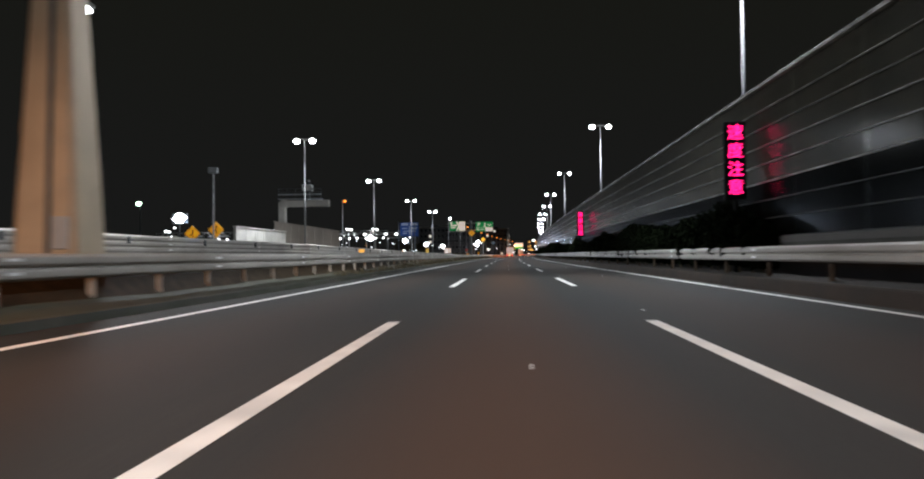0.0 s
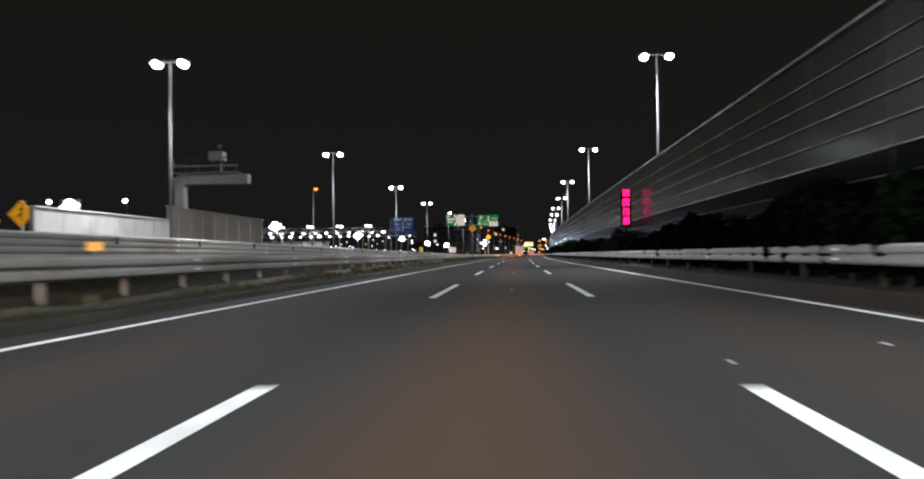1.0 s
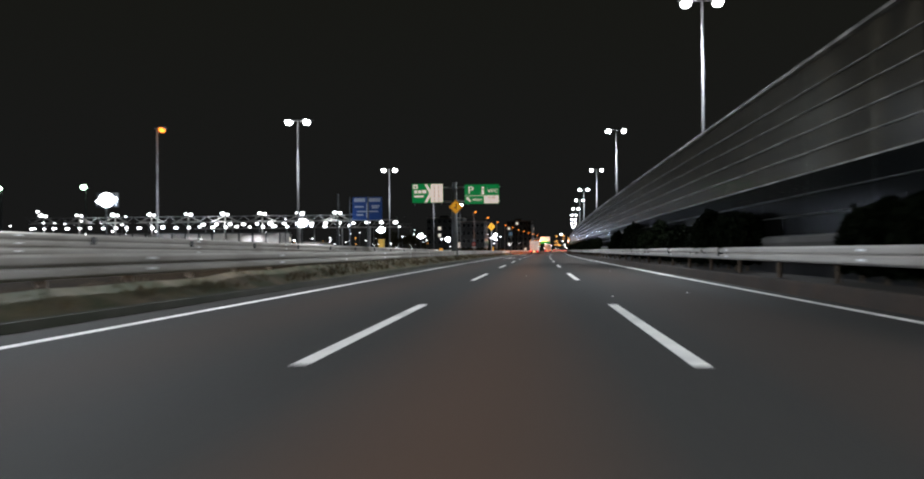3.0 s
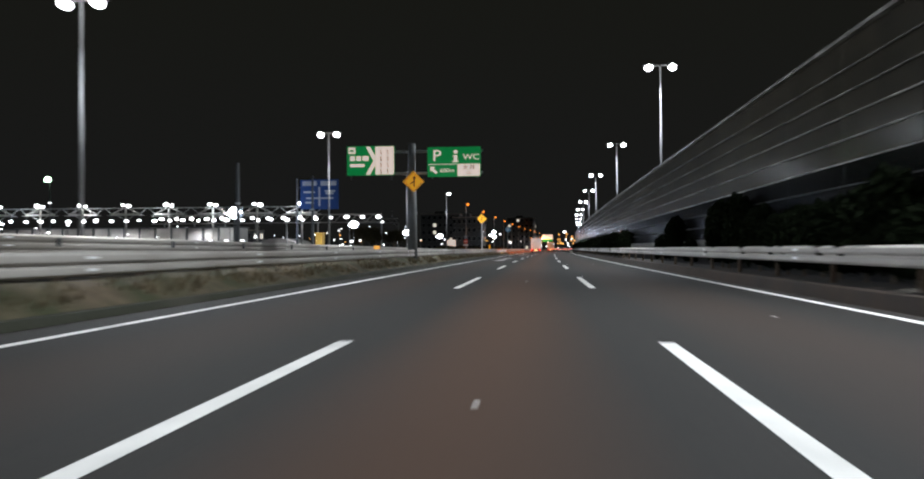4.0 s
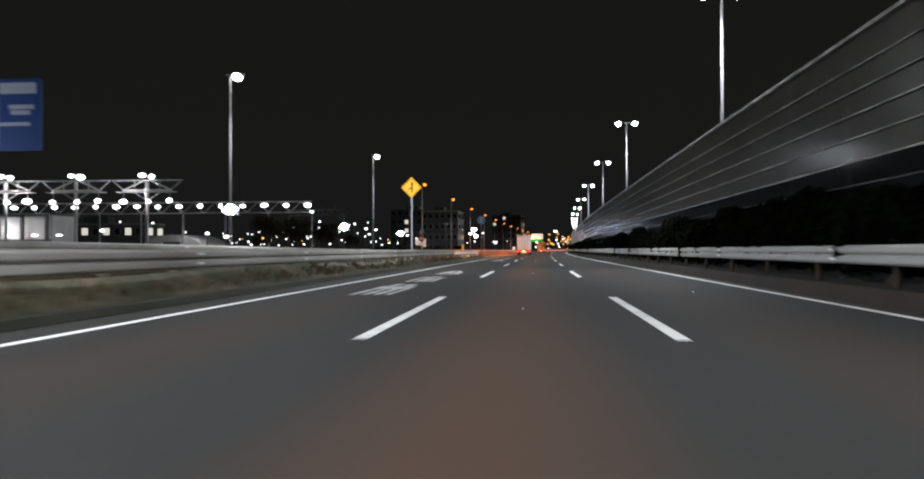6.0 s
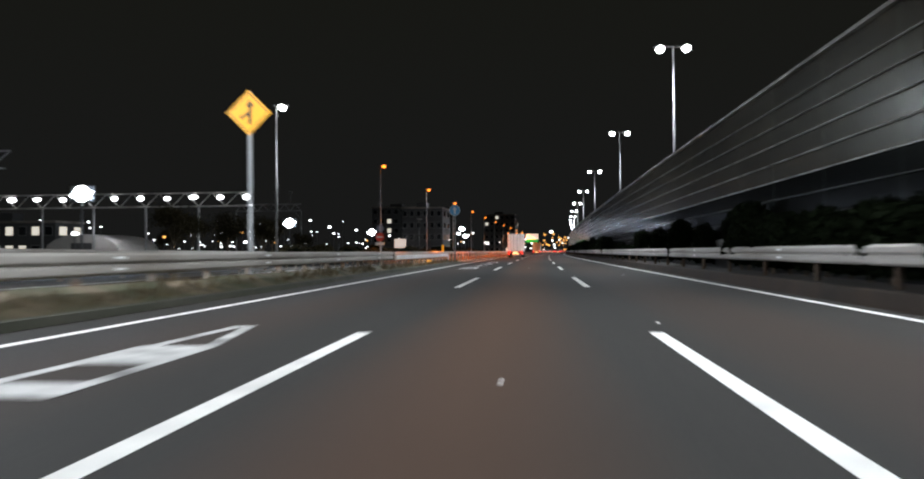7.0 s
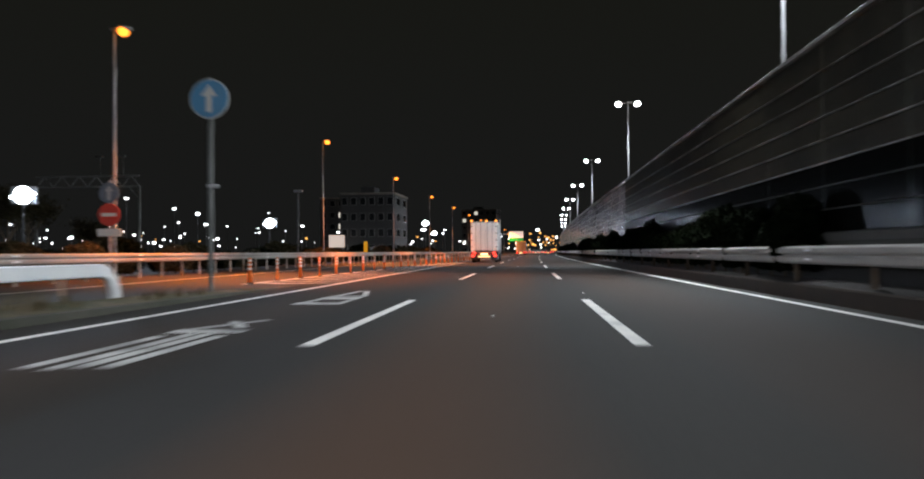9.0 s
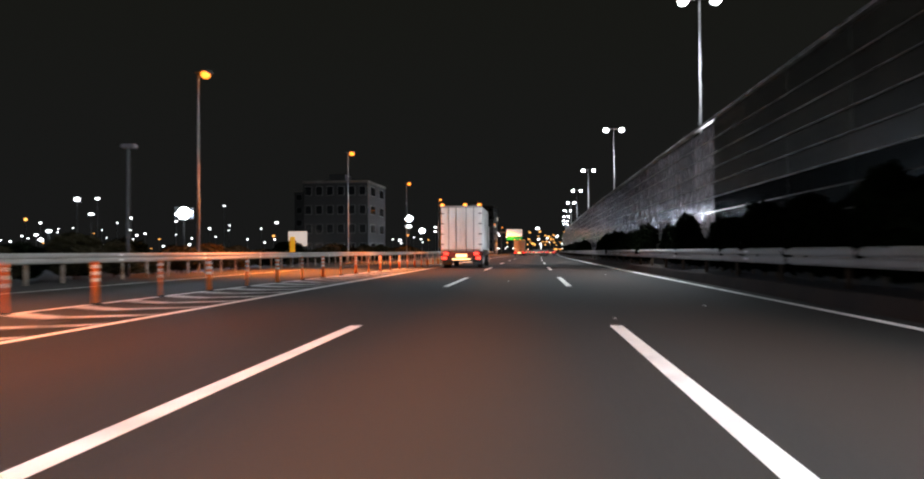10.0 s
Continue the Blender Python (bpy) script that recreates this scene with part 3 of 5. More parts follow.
s = Shape()
ys = span(Z0, Z1, 6)
pts = []
for y in ys:
    pts += [(zebra_left(y), y, 0.026), (zebra_left(y) + 0.17, y, 0.026)]
s.add(pts, [(2 * j, 2 * j + 1, 2 * j + 3, 2 * j + 2) for j in range(len(ys) - 1)])
part("merge_line", s, M["paint"], slip_road)
y = Z0 + 1.2
while y < Z1 - 12:
    xl, xr = zebra_left(y) + 0.17, LINE_L - 0.085
    s = Shape()
    hook = min(0.55, (xr - xl) * 0.4)
    line = [(xl, y, 0.30), (xl + hook, y - 0.45, 0.30), (xl + 2 * hook, y - 0.75, 0.24), (xr - 0.2 * hook, y - 0.1, 0.17), (xr, y + 0.15, 0.15)]
    s.add([(px, py + d * w, 0.026 if px < -6.3 else 0.014) for d in (-1, 1) for px, py, w in line], [(i, i + 1, i + 6, i + 5) for i in range(4)])
    part("zebra_stripe", s, M["worn_paint"], slip_road)
    y += 1.78
s = Shape()
pts = []
ys = span(165, 420, 5)
for y in ys:
    pts += [(-12.3, y, ramp_z(y) + 0.026), (-12.15, y, ramp_z(y) + 0.026)]
s.add(pts, [(2 * j, 2 * j + 1, 2 * j + 3, 2 * j + 2) for j in range(len(ys) - 1)])
part("slip_edge_line", s, M["paint"], slip_road)


def road_strokes(name, strokes, label):
    """Painted strokes on the left lane; each runs from one place to another with a width across."""
    s = Shape()
    for i, (x0, y0, x1, y1, w, h) in enumerate(strokes):
        z = PZ + 0.0006 * i
        s.add([(x0 - w / 2, y0 - h / 2, z), (x0 + w / 2, y0 - h / 2, z), (x1 + w / 2, y1 + h / 2, z), (x1 - w / 2, y1 + h / 2, z)], [(0, 1, 2, 3)])
    return part(name, s, M["worn_paint"], road, label)


for ya in (185.9, 249.0):
    road_strokes("painted_sign", [(-3.83, ya, -3.60, ya + 5.1, 0.15, 0), (-3.02, ya, -3.06, ya + 2.9, 0.15, 0), (-3.06, ya + 2.9, -3.43, ya + 5.1, 0.15, 0),
                                  (-3.43, ya + 0.3, -3.43, ya + 0.3, 0.95, 0.6), (-3.43, ya + 2.3, -3.43, ya + 2.3, 0.80, 1.4), (-3.52, ya + 5.1, -3.52, ya + 5.1, 0.33, 0.28)],
                 "long white boxed character painted on the lane")
for ya, tall in ((178.2, 5.2), (240.7, 4.8)):
    road_strokes("painted_sign", [(-3.78, ya, -3.78, ya + tall * 0.55, 0.15, 0), (-3.50, ya - 0.1, -3.50, ya + tall * 0.6, 0.15, 0), (-3.30, ya, -3.30, ya + tall * 0.6, 0.15, 0),
                                  (-3.06, ya, -3.06, ya + tall * 0.55, 0.15, 0), (-3.42, ya + tall * 0.66, -3.42, ya + tall * 0.66, 0.95, 0.45),
                                  (-3.75, ya + tall * 0.72, -3.2, ya + tall, 0.17, 0), (-3.15, ya + tall * 0.75, -3.6, ya + tall * 0.95, 0.17, 0)],
                 "worn white characters painted on the lane")
for ya in (233.0,):
    road_strokes("painted_sign", [(-3.46, ya + 0.3, -3.46, ya + 0.3, 0.9, 0.5), (-3.45, ya + 0.5, -3.45, ya + 5.0, 0.17, 0), (-3.2, ya + 2.8, -3.2, ya + 2.8, 0.5, 0.45),
                                  (-3.8, ya + 2.0, -3.8, ya + 2.6, 0.16, 0), (-3.7, ya + 4.0, -3.7, ya + 4.0, 0.5, 0.4)], "worn white characters painted on the lane")
for ya in (225.0, 171.0):
    road_strokes("painted_sign", [(x, ya, x + 0.03, ya + 3.0, 0.145, 0) for x in (-3.86, -3.58, -3.32, -3.06)] +
                 [(-3.45, ya + 3.3, -3.47, ya + 3.3, 0.93, 1.5), (-3.72, ya + 4.2, -3.66, ya + 5.6, 0.2, 0), (-3.26, ya + 4.2, -3.2, ya + 5.2, 0.2, 0), (-3.42, ya + 4.85, -3.42, ya + 4.85, 0.62, 0.35)],
                 "worn white characters painted on the lane")
# raised road studs beside the lane lines
stud = Shape()
stud.add([(-0.025, -0.03, 0), (0.025, -0.03, 0), (0.025, 0.03, 0), (-0.025, 0.03, 0), (-0.014, -0.016, 0.010), (0.014, -0.016, 0.010), (0.014, 0.016, 0.010), (-0.014, 0.016, 0.010)],
         [(4, 5, 6, 7), (0, 1, 5, 4), (1, 2, 6, 5), (2, 3, 7, 6), (3, 0, 4, 7)])
stud_mesh = stud.mesh("road_stud", M["white_band"])
for k in range(0, 26):
    for x, d in ((DASH_R + 0.18, 1.5), (0.0, -4.0), (LINE_R - 1.7, 3.0)):
        if (k * 7 + int(d)) % 3:
            ob = part("road_stud", stud_mesh, None, road)
            ob.location = (x + random.uniform(-0.08, 0.08), 10.3 + 20 * k + d + random.uniform(-1, 1), 0.001)


# ---- guard rails ----
def beam_profile(x, zc, h, ribs, toward, depth=0.082):
    """A corrugated beam, front and back, as (x, z) points."""
    front = []
    p = h / ribs
    for i in range(ribs):
        z = zc - h / 2 + p * i
        for u, d in ((0.0, 0.0), (0.09, 0.04), (0.17, 0.80), (0.24, 0.96), (0.34, 1.0), (0.66, 1.0), (0.76, 0.96), (0.83, 0.80), (0.91, 0.04)):
            front.append((x + toward * depth * d, z + p * u))
    front.append((x, zc + h / 2))
    back = [(px - toward * 0.012, pz) for px, pz in reversed(front)]
    return front + back


def guard_rail(name, label, x, y0, y1, zc, h, ribs, toward, post_step, mat, post_mat, dz=None, foot=0.15, seg=4.0, group=""):
    t = thing(name, label, "guard rail", (x, y0, 0), group)
    prof = [(px - x, pz) for px, pz in beam_profile(x, zc, h, ribs, toward)]
    n = max(1, round((y1 - y0) / seg))
    step = (y1 - y0) / n
    share = None
    for i in range(n):
        a = i * step
        if dz is None:
            if share is None:
                share = Shape().extrude_y(prof, [-0.03, step + 0.03], caps=False).mesh("beam", mat, True)
            ob = part("beam", share, None, t)
            ob.location = (0.0 if i % 2 else 0.0015 * toward, a, 0)
        else:
            part("beam", Shape().extrude_y(prof, [a - 0.03, a + step + 0.03], shift=lambda yy: (0.0015 * (i % 2), dz(y0 + yy)), caps=False), mat, t, smooth=True)
    # bolted splices where the beams meet
    s = Shape()
    for k in range(ribs):
        zk = zc - h / 2 + h * (k + 0.5) / ribs
        face = toward * 0.083
        s.box(min(face, face + toward * 0.004), max(face, face + toward * 0.012), -0.17, 0.17, zk - 0.012, zk + 0.030, 0.005)
        for by in (-0.1, 0.0, 0.1):
            s.box(face - 0.012, face + 0.012, by - 0.016, by + 0.016, zk - 0.016, zk + 0.016)
        share = s.mesh("splice_plate", M["splice"])
        for i in range(2, n, 2):
            ob = part("splice_plate", share, None, t)
            ob.location = (0, i * step, dz(y0 + i * step) if dz else 0)
        s = Shape()
    share = None
    m = int((y1 - y0) / post_step)
    for i in range(m + 1):
        y = i * post_step
        base, top = foot, zc + h / 2 - 0.02
        z = dz(y0 + y) if dz else 0
        if share is None:
            s = Shape()
            s.tube((-0.11 * toward, 0, base - 0.15), (-0.11 * toward, 0, top), 0.057, 0.057, 10)
            s.box(-0.06 * toward - 0.06, -0.06 * toward + 0.06, -0.05, 0.05, zc - 0.09, zc + 0.09, 0.01)
            share = s.mesh("post", post_mat)
        ob = part("post", share, None, t)
        ob.location = (0, y, z)
    return t


near_rail = guard_rail("guard_rail", "white corrugated steel guard rail on rusty posts beside the carriageway", RAIL_L, -30.0, 222.6, 0.80, 0.40, 2, 1, 2.66,
                       M["rail"], M["post"], foot=0.2)
far_rail = guard_rail("guard_rail", "tall grey corrugated guard rail along the slip road", FAR_RAIL_X, -30.0, 226.0, 0.58, 0.95, 4, 1, 4.0,
                      M["rail"], M["post"], dz=lambda y: ramp_z(y) + 0.0, foot=0.0, seg=6.4)
outer_rail = guard_rail("guard_rail", "grey corrugated guard rail with orange-lit posts along the merging lane", FAR_RAIL_X, 226.0, 520.0, 0.84, 0.36, 2, 1, 2.0,
                        M["rail"], M["post"], foot=0.0, seg=4.0)
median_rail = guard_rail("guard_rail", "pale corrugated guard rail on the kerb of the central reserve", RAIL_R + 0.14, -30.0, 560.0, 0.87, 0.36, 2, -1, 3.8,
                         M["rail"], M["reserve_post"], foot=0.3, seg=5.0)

bracket_mesh = Shape().box(0.085, 0.17, -0.07, 0.07, 0.70, 0.98, 0.02).mesh("rail_bracket", M["dark_steel"])
for i in range(26):
    ob = part("rail_bracket", bracket_mesh, None, far_rail)
    ob.location = (0, 4.0 + i * 8.0, ramp_z(-26.0 + i * 8.0))

# single box-beam rail that ends the verge, bent down to the ground
t = thing("guard_rail", "smooth white beam rail with a curved end at the merge nose", "guard rail", (-7.05, 222.8, 0))
prof = [(0.05, 0.57), (0.065, 0.59), (0.065, 0.79), (0.05, 0.81), (-0.05, 0.81), (-0.065, 0.79), (-0.065, 0.59), (-0.05, 0.57)]
end = 26.6
s = Shape().extrude_y(prof, [0, 6, 12, 18, end - 1.3])
part("beam", s, M["white_rail"], t)
s = Shape()
k = len(prof)
pts = []
for i in range(9):
    a = radians(90 * i / 8)
    cy, cz = end - 1.3, 0.57 - 0.45
    rad0 = 0.45
    for px, pz in prof:
        rr = rad0 + (pz - 0.57)
        pts.append((px, cy + rr * math.sin(a), cz + rr * math.cos(a)))
for px, pz in prof:
    rr = 0.45 + (pz - 0.57)
    pts.append((px, end - 1.3 + rr, -0.05))
s.add(pts, [(j * k + i, j * k + (i + 1) % k, (j + 1) * k + (i + 1) % k, (j + 1) * k + i) for j in range(9) for i in range(k)])
part("end_bend", s, M["white_rail"], t, "white curved rail end")
post_mesh = Shape().tube((-0.02, 0, 0.0), (-0.02, 0, 0.6), 0.035, 0.035, 10).mesh("post", M["post"])
for i in range(12):
    ob = part("post", post_mesh, None, t)
    ob.location = (0, 0.5 + i * 2.15, 0.0)
part("splice_plate", Shape().box(-0.08, 0.08, -0.35, 0.25, 0.55, 1.0, 0.015), M["rail"], t)

# amber delineators on top of the near rail
deli = Shape().box(-0.14, 0.14, -0.02, 0.02, -0.08, 0.08, 0.015).mesh("reflector_face", M["reflector"])
for y, x, z in ((38.0, -7.15, 1.17), (138.6, -7.2, 1.12)):
    t = thing("rail_reflector", "amber reflector on a short stem on the guard rail", "reflector", (x, y, z), "rail reflectors")
    part("reflector_face", deli, None, t)
    part("stem", Shape().box(-0.02, 0.02, 0.02, 0.05, -0.3, 0.05, 0.004), M["steel"], t)
t = thing("ground_reflector", "low amber reflector block standing on the verge", "reflector", (-7.0, 236.0, 0.22))
part("reflector_face", Shape().box(-0.16, 0.16, -0.03, 0.03, 0.02, 0.2, 0.015), M["reflector"], t)
part("foot", Shape().box(-0.18, 0.18, -0.06, 0.1, -0.05, 0.03, 0.01), M["rubber"], t)

# ---- noise barrier on the right ----
barrier = thing("noise_barrier", "tall noise barrier of dusty clear panels with pale joints", "noise barrier", (FENCE_X, 0, 0), kind="structure")
JOINTS = [1.34 + 0.51 * i for i in range(8)]
ROWS = list(zip(JOINTS, JOINTS[1:] + [5.59]))
BAY = 4.0
BARRIER_Y = (-44.0, 600.0)
panel_mesh = Shape().box(-0.02, 0.02, 0.012, BAY - 0.012, 0.022, 0.488, 0.006).mesh("panel", M["panel"])
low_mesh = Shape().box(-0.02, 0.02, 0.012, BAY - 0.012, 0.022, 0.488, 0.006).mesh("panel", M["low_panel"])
top_mesh = Shape().box(-0.02, 0.02, 0.012, BAY - 0.012, 0.022, 0.66, 0.006).mesh("panel", M["panel"])
hazy_mesh = Shape().box(-0.02, 0.02, 0.012, BAY - 0.012, 0.022, 0.488, 0.006).mesh("panel", M["hazy_panel"])
far_panels, far_low, far_hazy = Shape(), Shape(), Shape()
HAZY_Y = 288.0                          # from here on the sheets are paler over their whole height
for b in range(int((BARRIER_Y[1] - BARRIER_Y[0]) / BAY)):
    y = BARRIER_Y[0] + b * BAY
    for z0, z1 in ROWS:
        if 200 <= y < 340:
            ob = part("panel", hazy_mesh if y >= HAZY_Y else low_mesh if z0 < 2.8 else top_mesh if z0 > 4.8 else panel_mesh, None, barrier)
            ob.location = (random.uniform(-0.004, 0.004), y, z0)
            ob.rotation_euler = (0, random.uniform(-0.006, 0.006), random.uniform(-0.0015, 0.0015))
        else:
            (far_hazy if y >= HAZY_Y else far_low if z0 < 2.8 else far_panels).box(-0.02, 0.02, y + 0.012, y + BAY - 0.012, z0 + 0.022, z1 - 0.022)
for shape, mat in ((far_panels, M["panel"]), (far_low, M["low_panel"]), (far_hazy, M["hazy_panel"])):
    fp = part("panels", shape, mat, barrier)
    fp["kind"] = "stuff"
for i, z in enumerate(JOINTS):
    r = 0.021 if i == 3 else 0.011 if i < 3 else 0.015 if i < 6 else 0.011
    for y0, y1, mat in ((BARRIER_Y[0], HAZY_Y, "barrier_steel" if i >= 3 else "low_joint"), (HAZY_Y, BARRIER_Y[1], "barrier_steel")):
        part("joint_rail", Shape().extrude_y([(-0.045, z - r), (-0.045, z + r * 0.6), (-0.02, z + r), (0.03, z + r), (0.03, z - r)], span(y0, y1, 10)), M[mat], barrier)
part("plinth", Shape().extrude_y([(-0.12, 0.0), (-0.12, 1.16), (0.12, 1.16), (0.12, 0.0)], span(*BARRIER_Y, 10)), M["plinth"], barrier, "dark concrete plinth")
part("plinth_cap", Shape().extrude_y([(-0.15, 1.16), (-0.15, 1.30), (-0.13, 1.32), (0.12, 1.32), (0.12, 1.16)], span(*BARRIER_Y, 10)), M["worn_cap"], barrier, "worn concrete cap")
part("top_rail", Shape().extrude_y([(-0.09, 5.56), (-0.09, 5.64), (-0.07, 5.66), (0.07, 5.66), (0.09, 5.64), (0.09, 5.56)], span(*BARRIER_Y, 10)), M["barrier_steel"], barrier, "pale top capping")
post_mesh = Shape().box(0.03, 0.045, -0.05, 0.05, 0.4, 5.6).box(0.09, 0.105, -0.07, 0.07, 0.4, 5.6).box(0.045, 0.09, -0.006, 0.006, 0.4, 5.6).mesh("post", M["dark_steel"])
for b in range(int((BARRIER_Y[1] - BARRIER_Y[0]) / BAY) + 1):
    ob = part("post", post_mesh, None, barrier)
    ob.location = (0, BARRIER_Y[0] + b * BAY, 0)


# ---- street lamps ----
def lamp_head(parent, x, z, side, lens_mat, reach=0.40):
    s = Shape()
    s.ball((x, 0, z + 0.02), reach, 0.20, 0.12, 14, 7)
    s.box(x - side * (reach + 0.08) - 0.1, x - side * (reach + 0.08) + 0.1, -0.06, 0.06, z - 0.03, z + 0.07, 0.02)
    head = part("head", s, M["pole"], parent, smooth=True)
    lens = Shape().ball((x, -0.02, z - 0.1), reach * 0.60, 0.24, 0.21, 16, 9)
    part("lens", lens, lens_mat, head, "glowing lamp lens", smooth=True)


def street_lamp(label, place, height, heads, lens_mat, group, arm=0.72, finish="pole"):
    t = thing("street_lamp", label, "street lamp", (*place, 0), group)
    part("pole", Shape().tube((0, 0, -0.1), (0, 0, height - 0.05), 0.075, 0.042, 14), M[finish], t, smooth=True)
    part("base_plate", Shape().box(-0.2, 0.2, -0.2, 0.2, 0.0, 0.04, 0.01), M["steel"], t)
    part("hatch", Shape().box(-0.05, 0.05, -0.1, -0.07, 0.5, 1.0, 0.01), M["steel"], t)
    if heads == 2:
        part("arm", Shape().tube((-arm * 0.7, 0, height), (arm * 0.7, 0, height), 0.045, 0.045, 10).ball((0, 0, height), 0.09), M["pole"], t, smooth=True)
        for side in (-1, 1):
            lamp_head(t, side * arm, height, side, lens_mat)
    else:
        part("arm", Shape().pipe([(0, 0, height - 0.15), (0.06, 0, height - 0.03), (0.2, 0, height + 0.02)], 0.04, 10), M["pole"], t, smooth=True)
        lamp_head(t, 0.38, height + 0.02, 1, lens_mat)
    return t


first = street_lamp("tall grey lamp post with two lit white heads", LAMPS_RIGHT[0], 12.3, 2, M["lamp_cool"], "lamps behind the barrier")
for x, y in LAMPS_RIGHT[1:]:
    copy_thing(first, pose(x, y, 0))
first = street_lamp("grey lamp post with two lit white heads behind the guard rail", LAMPS_LEFT[0], 9.9, 2, M["lamp_cool"], "double lamps beside the slip road", 0.62)
for x, y in LAMPS_LEFT[1:]:
    copy_thing(first, pose(x, y, 0))
first = street_lamp("grey lamp post with a single lit white head", LAMPS_SINGLE[0], 9.9, 1, M["lamp_cool"], "single white lamps")
for x, y in LAMPS_SINGLE[1:]:
    copy_thing(first, pose(x, y, 0))
first = street_lamp("grey lamp post with a single orange sodium head", LAMPS_SODIUM[0], 10.3, 1, M["lamp_sodium"], "orange lamps beside the merging lane", finish="pale_pole")
for x, y in LAMPS_SODIUM[1:]:
    copy_thing(first, pose(x, y, 0))
copy_thing(first, pose(-27.9, 133.4, 0))
# lamp that lights the first stretch, mounted on the gantry column
t = thing("wall_lamp", "orange sodium lamp on the sign gantry column", "lamp", (-9.0, 3.0, 9.6))
part("head", Shape().ball((0, 0, 0.05), 0.35, 0.2, 0.12, 14, 7), M["pole"], t, smooth=True)
part("arm", Shape().tube((0, 0, 0.1), (0, 11.2, 0.1), 0.05, 0.05, 8), M["pole"], t)
part("lens", Shape().ball((0, 0, -0.0), 0.26, 0.16, 0.1, 14, 7), M["lamp_sodium"], t, smooth=True)

# gantry column near the start
t = thing("gantry_column", "tall tapered beige steel gantry column lit orange", "gantry column", (-8.68, 14.2, 0.2))
s = Shape()
pts = []
for z, w in ((-0.3, 0.66), (1.0, 0.62), (6.0, 0.37), (10.5, 0.24)):
    c = w * 0.2
    pts += [(-w, -w + c, z), (-w + c, -w, z), (w - c, -w, z), (w, -w + c, z), (w, w - c, z), (w - c, w, z), (-w + c, w, z), (-w, w - c, z)]
s.add(pts, [(j * 8 + i, j * 8 + (i + 1) % 8, j * 8 + 8 + (i + 1) % 8, j * 8 + 8 + i) for j in range(3) for i in range(8)] + [tuple(range(7, -1, -1)), tuple(range(24, 32))])
part("shaft", s, M["pylon"], t)
part("pipe", Shape().tube((0.12, -0.68, 0.2), (0.1, -0.29, 9.5), 0.05, 0.05, 8), M["dark_steel"], t, "dark conduit pipe")
part("hatch", Shape().box(0.2, 0.5, -0.655, -0.585, 0.9, 1.5, 0.01), M["steel"], t)
part("crossbeam", Shape().box(-0.25, 9.0, -0.25, 0.25, 9.2, 9.7, 0.05), M["pylon"], t)

# ---- LED speed signs on the reserve ----
CHARS = "速度注意"


def led_sign(y):
    t = thing("led_sign", "tall narrow lit magenta LED warning sign on a dark post", "LED sign", (6.5, y, 0), "LED warning signs")
    part("post", Shape().tube((0, 0.12, 0.2), (0, 0.12, 4.6), 0.07, 0.07, 10), M["sooty_case"], t)
    case = part("case", Shape().box(-0.31, 0.31, 0.0, 0.16, 2.44, 4.72, 0.02), M["sooty_case"], t)
    for i, ch in enumerate(CHARS):
        zc = 4.37 - i * 0.533
        lettering("character", ch, 0.47, (0, -0.012, zc), M["led"], case, "glowing magenta LED character")
    for zc in (0.9, 1.3):
        part("clamp", Shape().box(-0.09, 0.09, 0.02, 0.2, zc, zc + 0.06, 0.01), M["steel"], t)
    part("control_box", Shape().box(-0.15, 0.15, -0.02, 0.1, 0.95, 1.5, 0.02), M["steel"], t)
    return t


led_sign(23.0)
led_sign(71.3)

# ---- hedges on the reserve ----


def bush_mesh(seed, r, h, leaves, mat_name, leaf=0.055):
    rnd = random.Random(seed)
    pts, faces = [], []
    for i in range(leaves):
        u, w = rnd.uniform(0, 2 * math.pi), rnd.uniform(-0.75, 1)
        a = math.sqrt(max(0, 1 - w * w))
        swell = 1 + 0.22 * noise.noise((math.cos(u) * 1.7 + seed, math.sin(u) * 1.7, w * 2.2)) + rnd.uniform(-0.16, 0.07)
        c = Vector((a * math.cos(u) * r * swell, a * math.sin(u) * r * swell, h * 0.52 + w * h * 0.5 * swell))
        d = Vector((rnd.uniform(-1, 1), rnd.uniform(-1, 1), rnd.uniform(-0.6, 1))).normalized()
        e = d.orthogonal().normalized()
        f = d.cross(e)
        s = leaf * rnd.uniform(0.7, 1.5)
        k = len(pts)
        pts += [c - e * s * 1.6, c - f * s * 0.7 + d * s * 0.2, c + e * s * 1.6, c + f * s * 0.7 + d * s * 0.2]
        faces.append((k, k + 1, k + 2, k + 3))
    s = Shape()
    s.add(pts, faces)
    s.ball((0, 0, h * 0.5), r * 0.80, r * 0.80, h * 0.40, 12, 8)
    return s.mesh("crown", M[mat_name], flip=False)


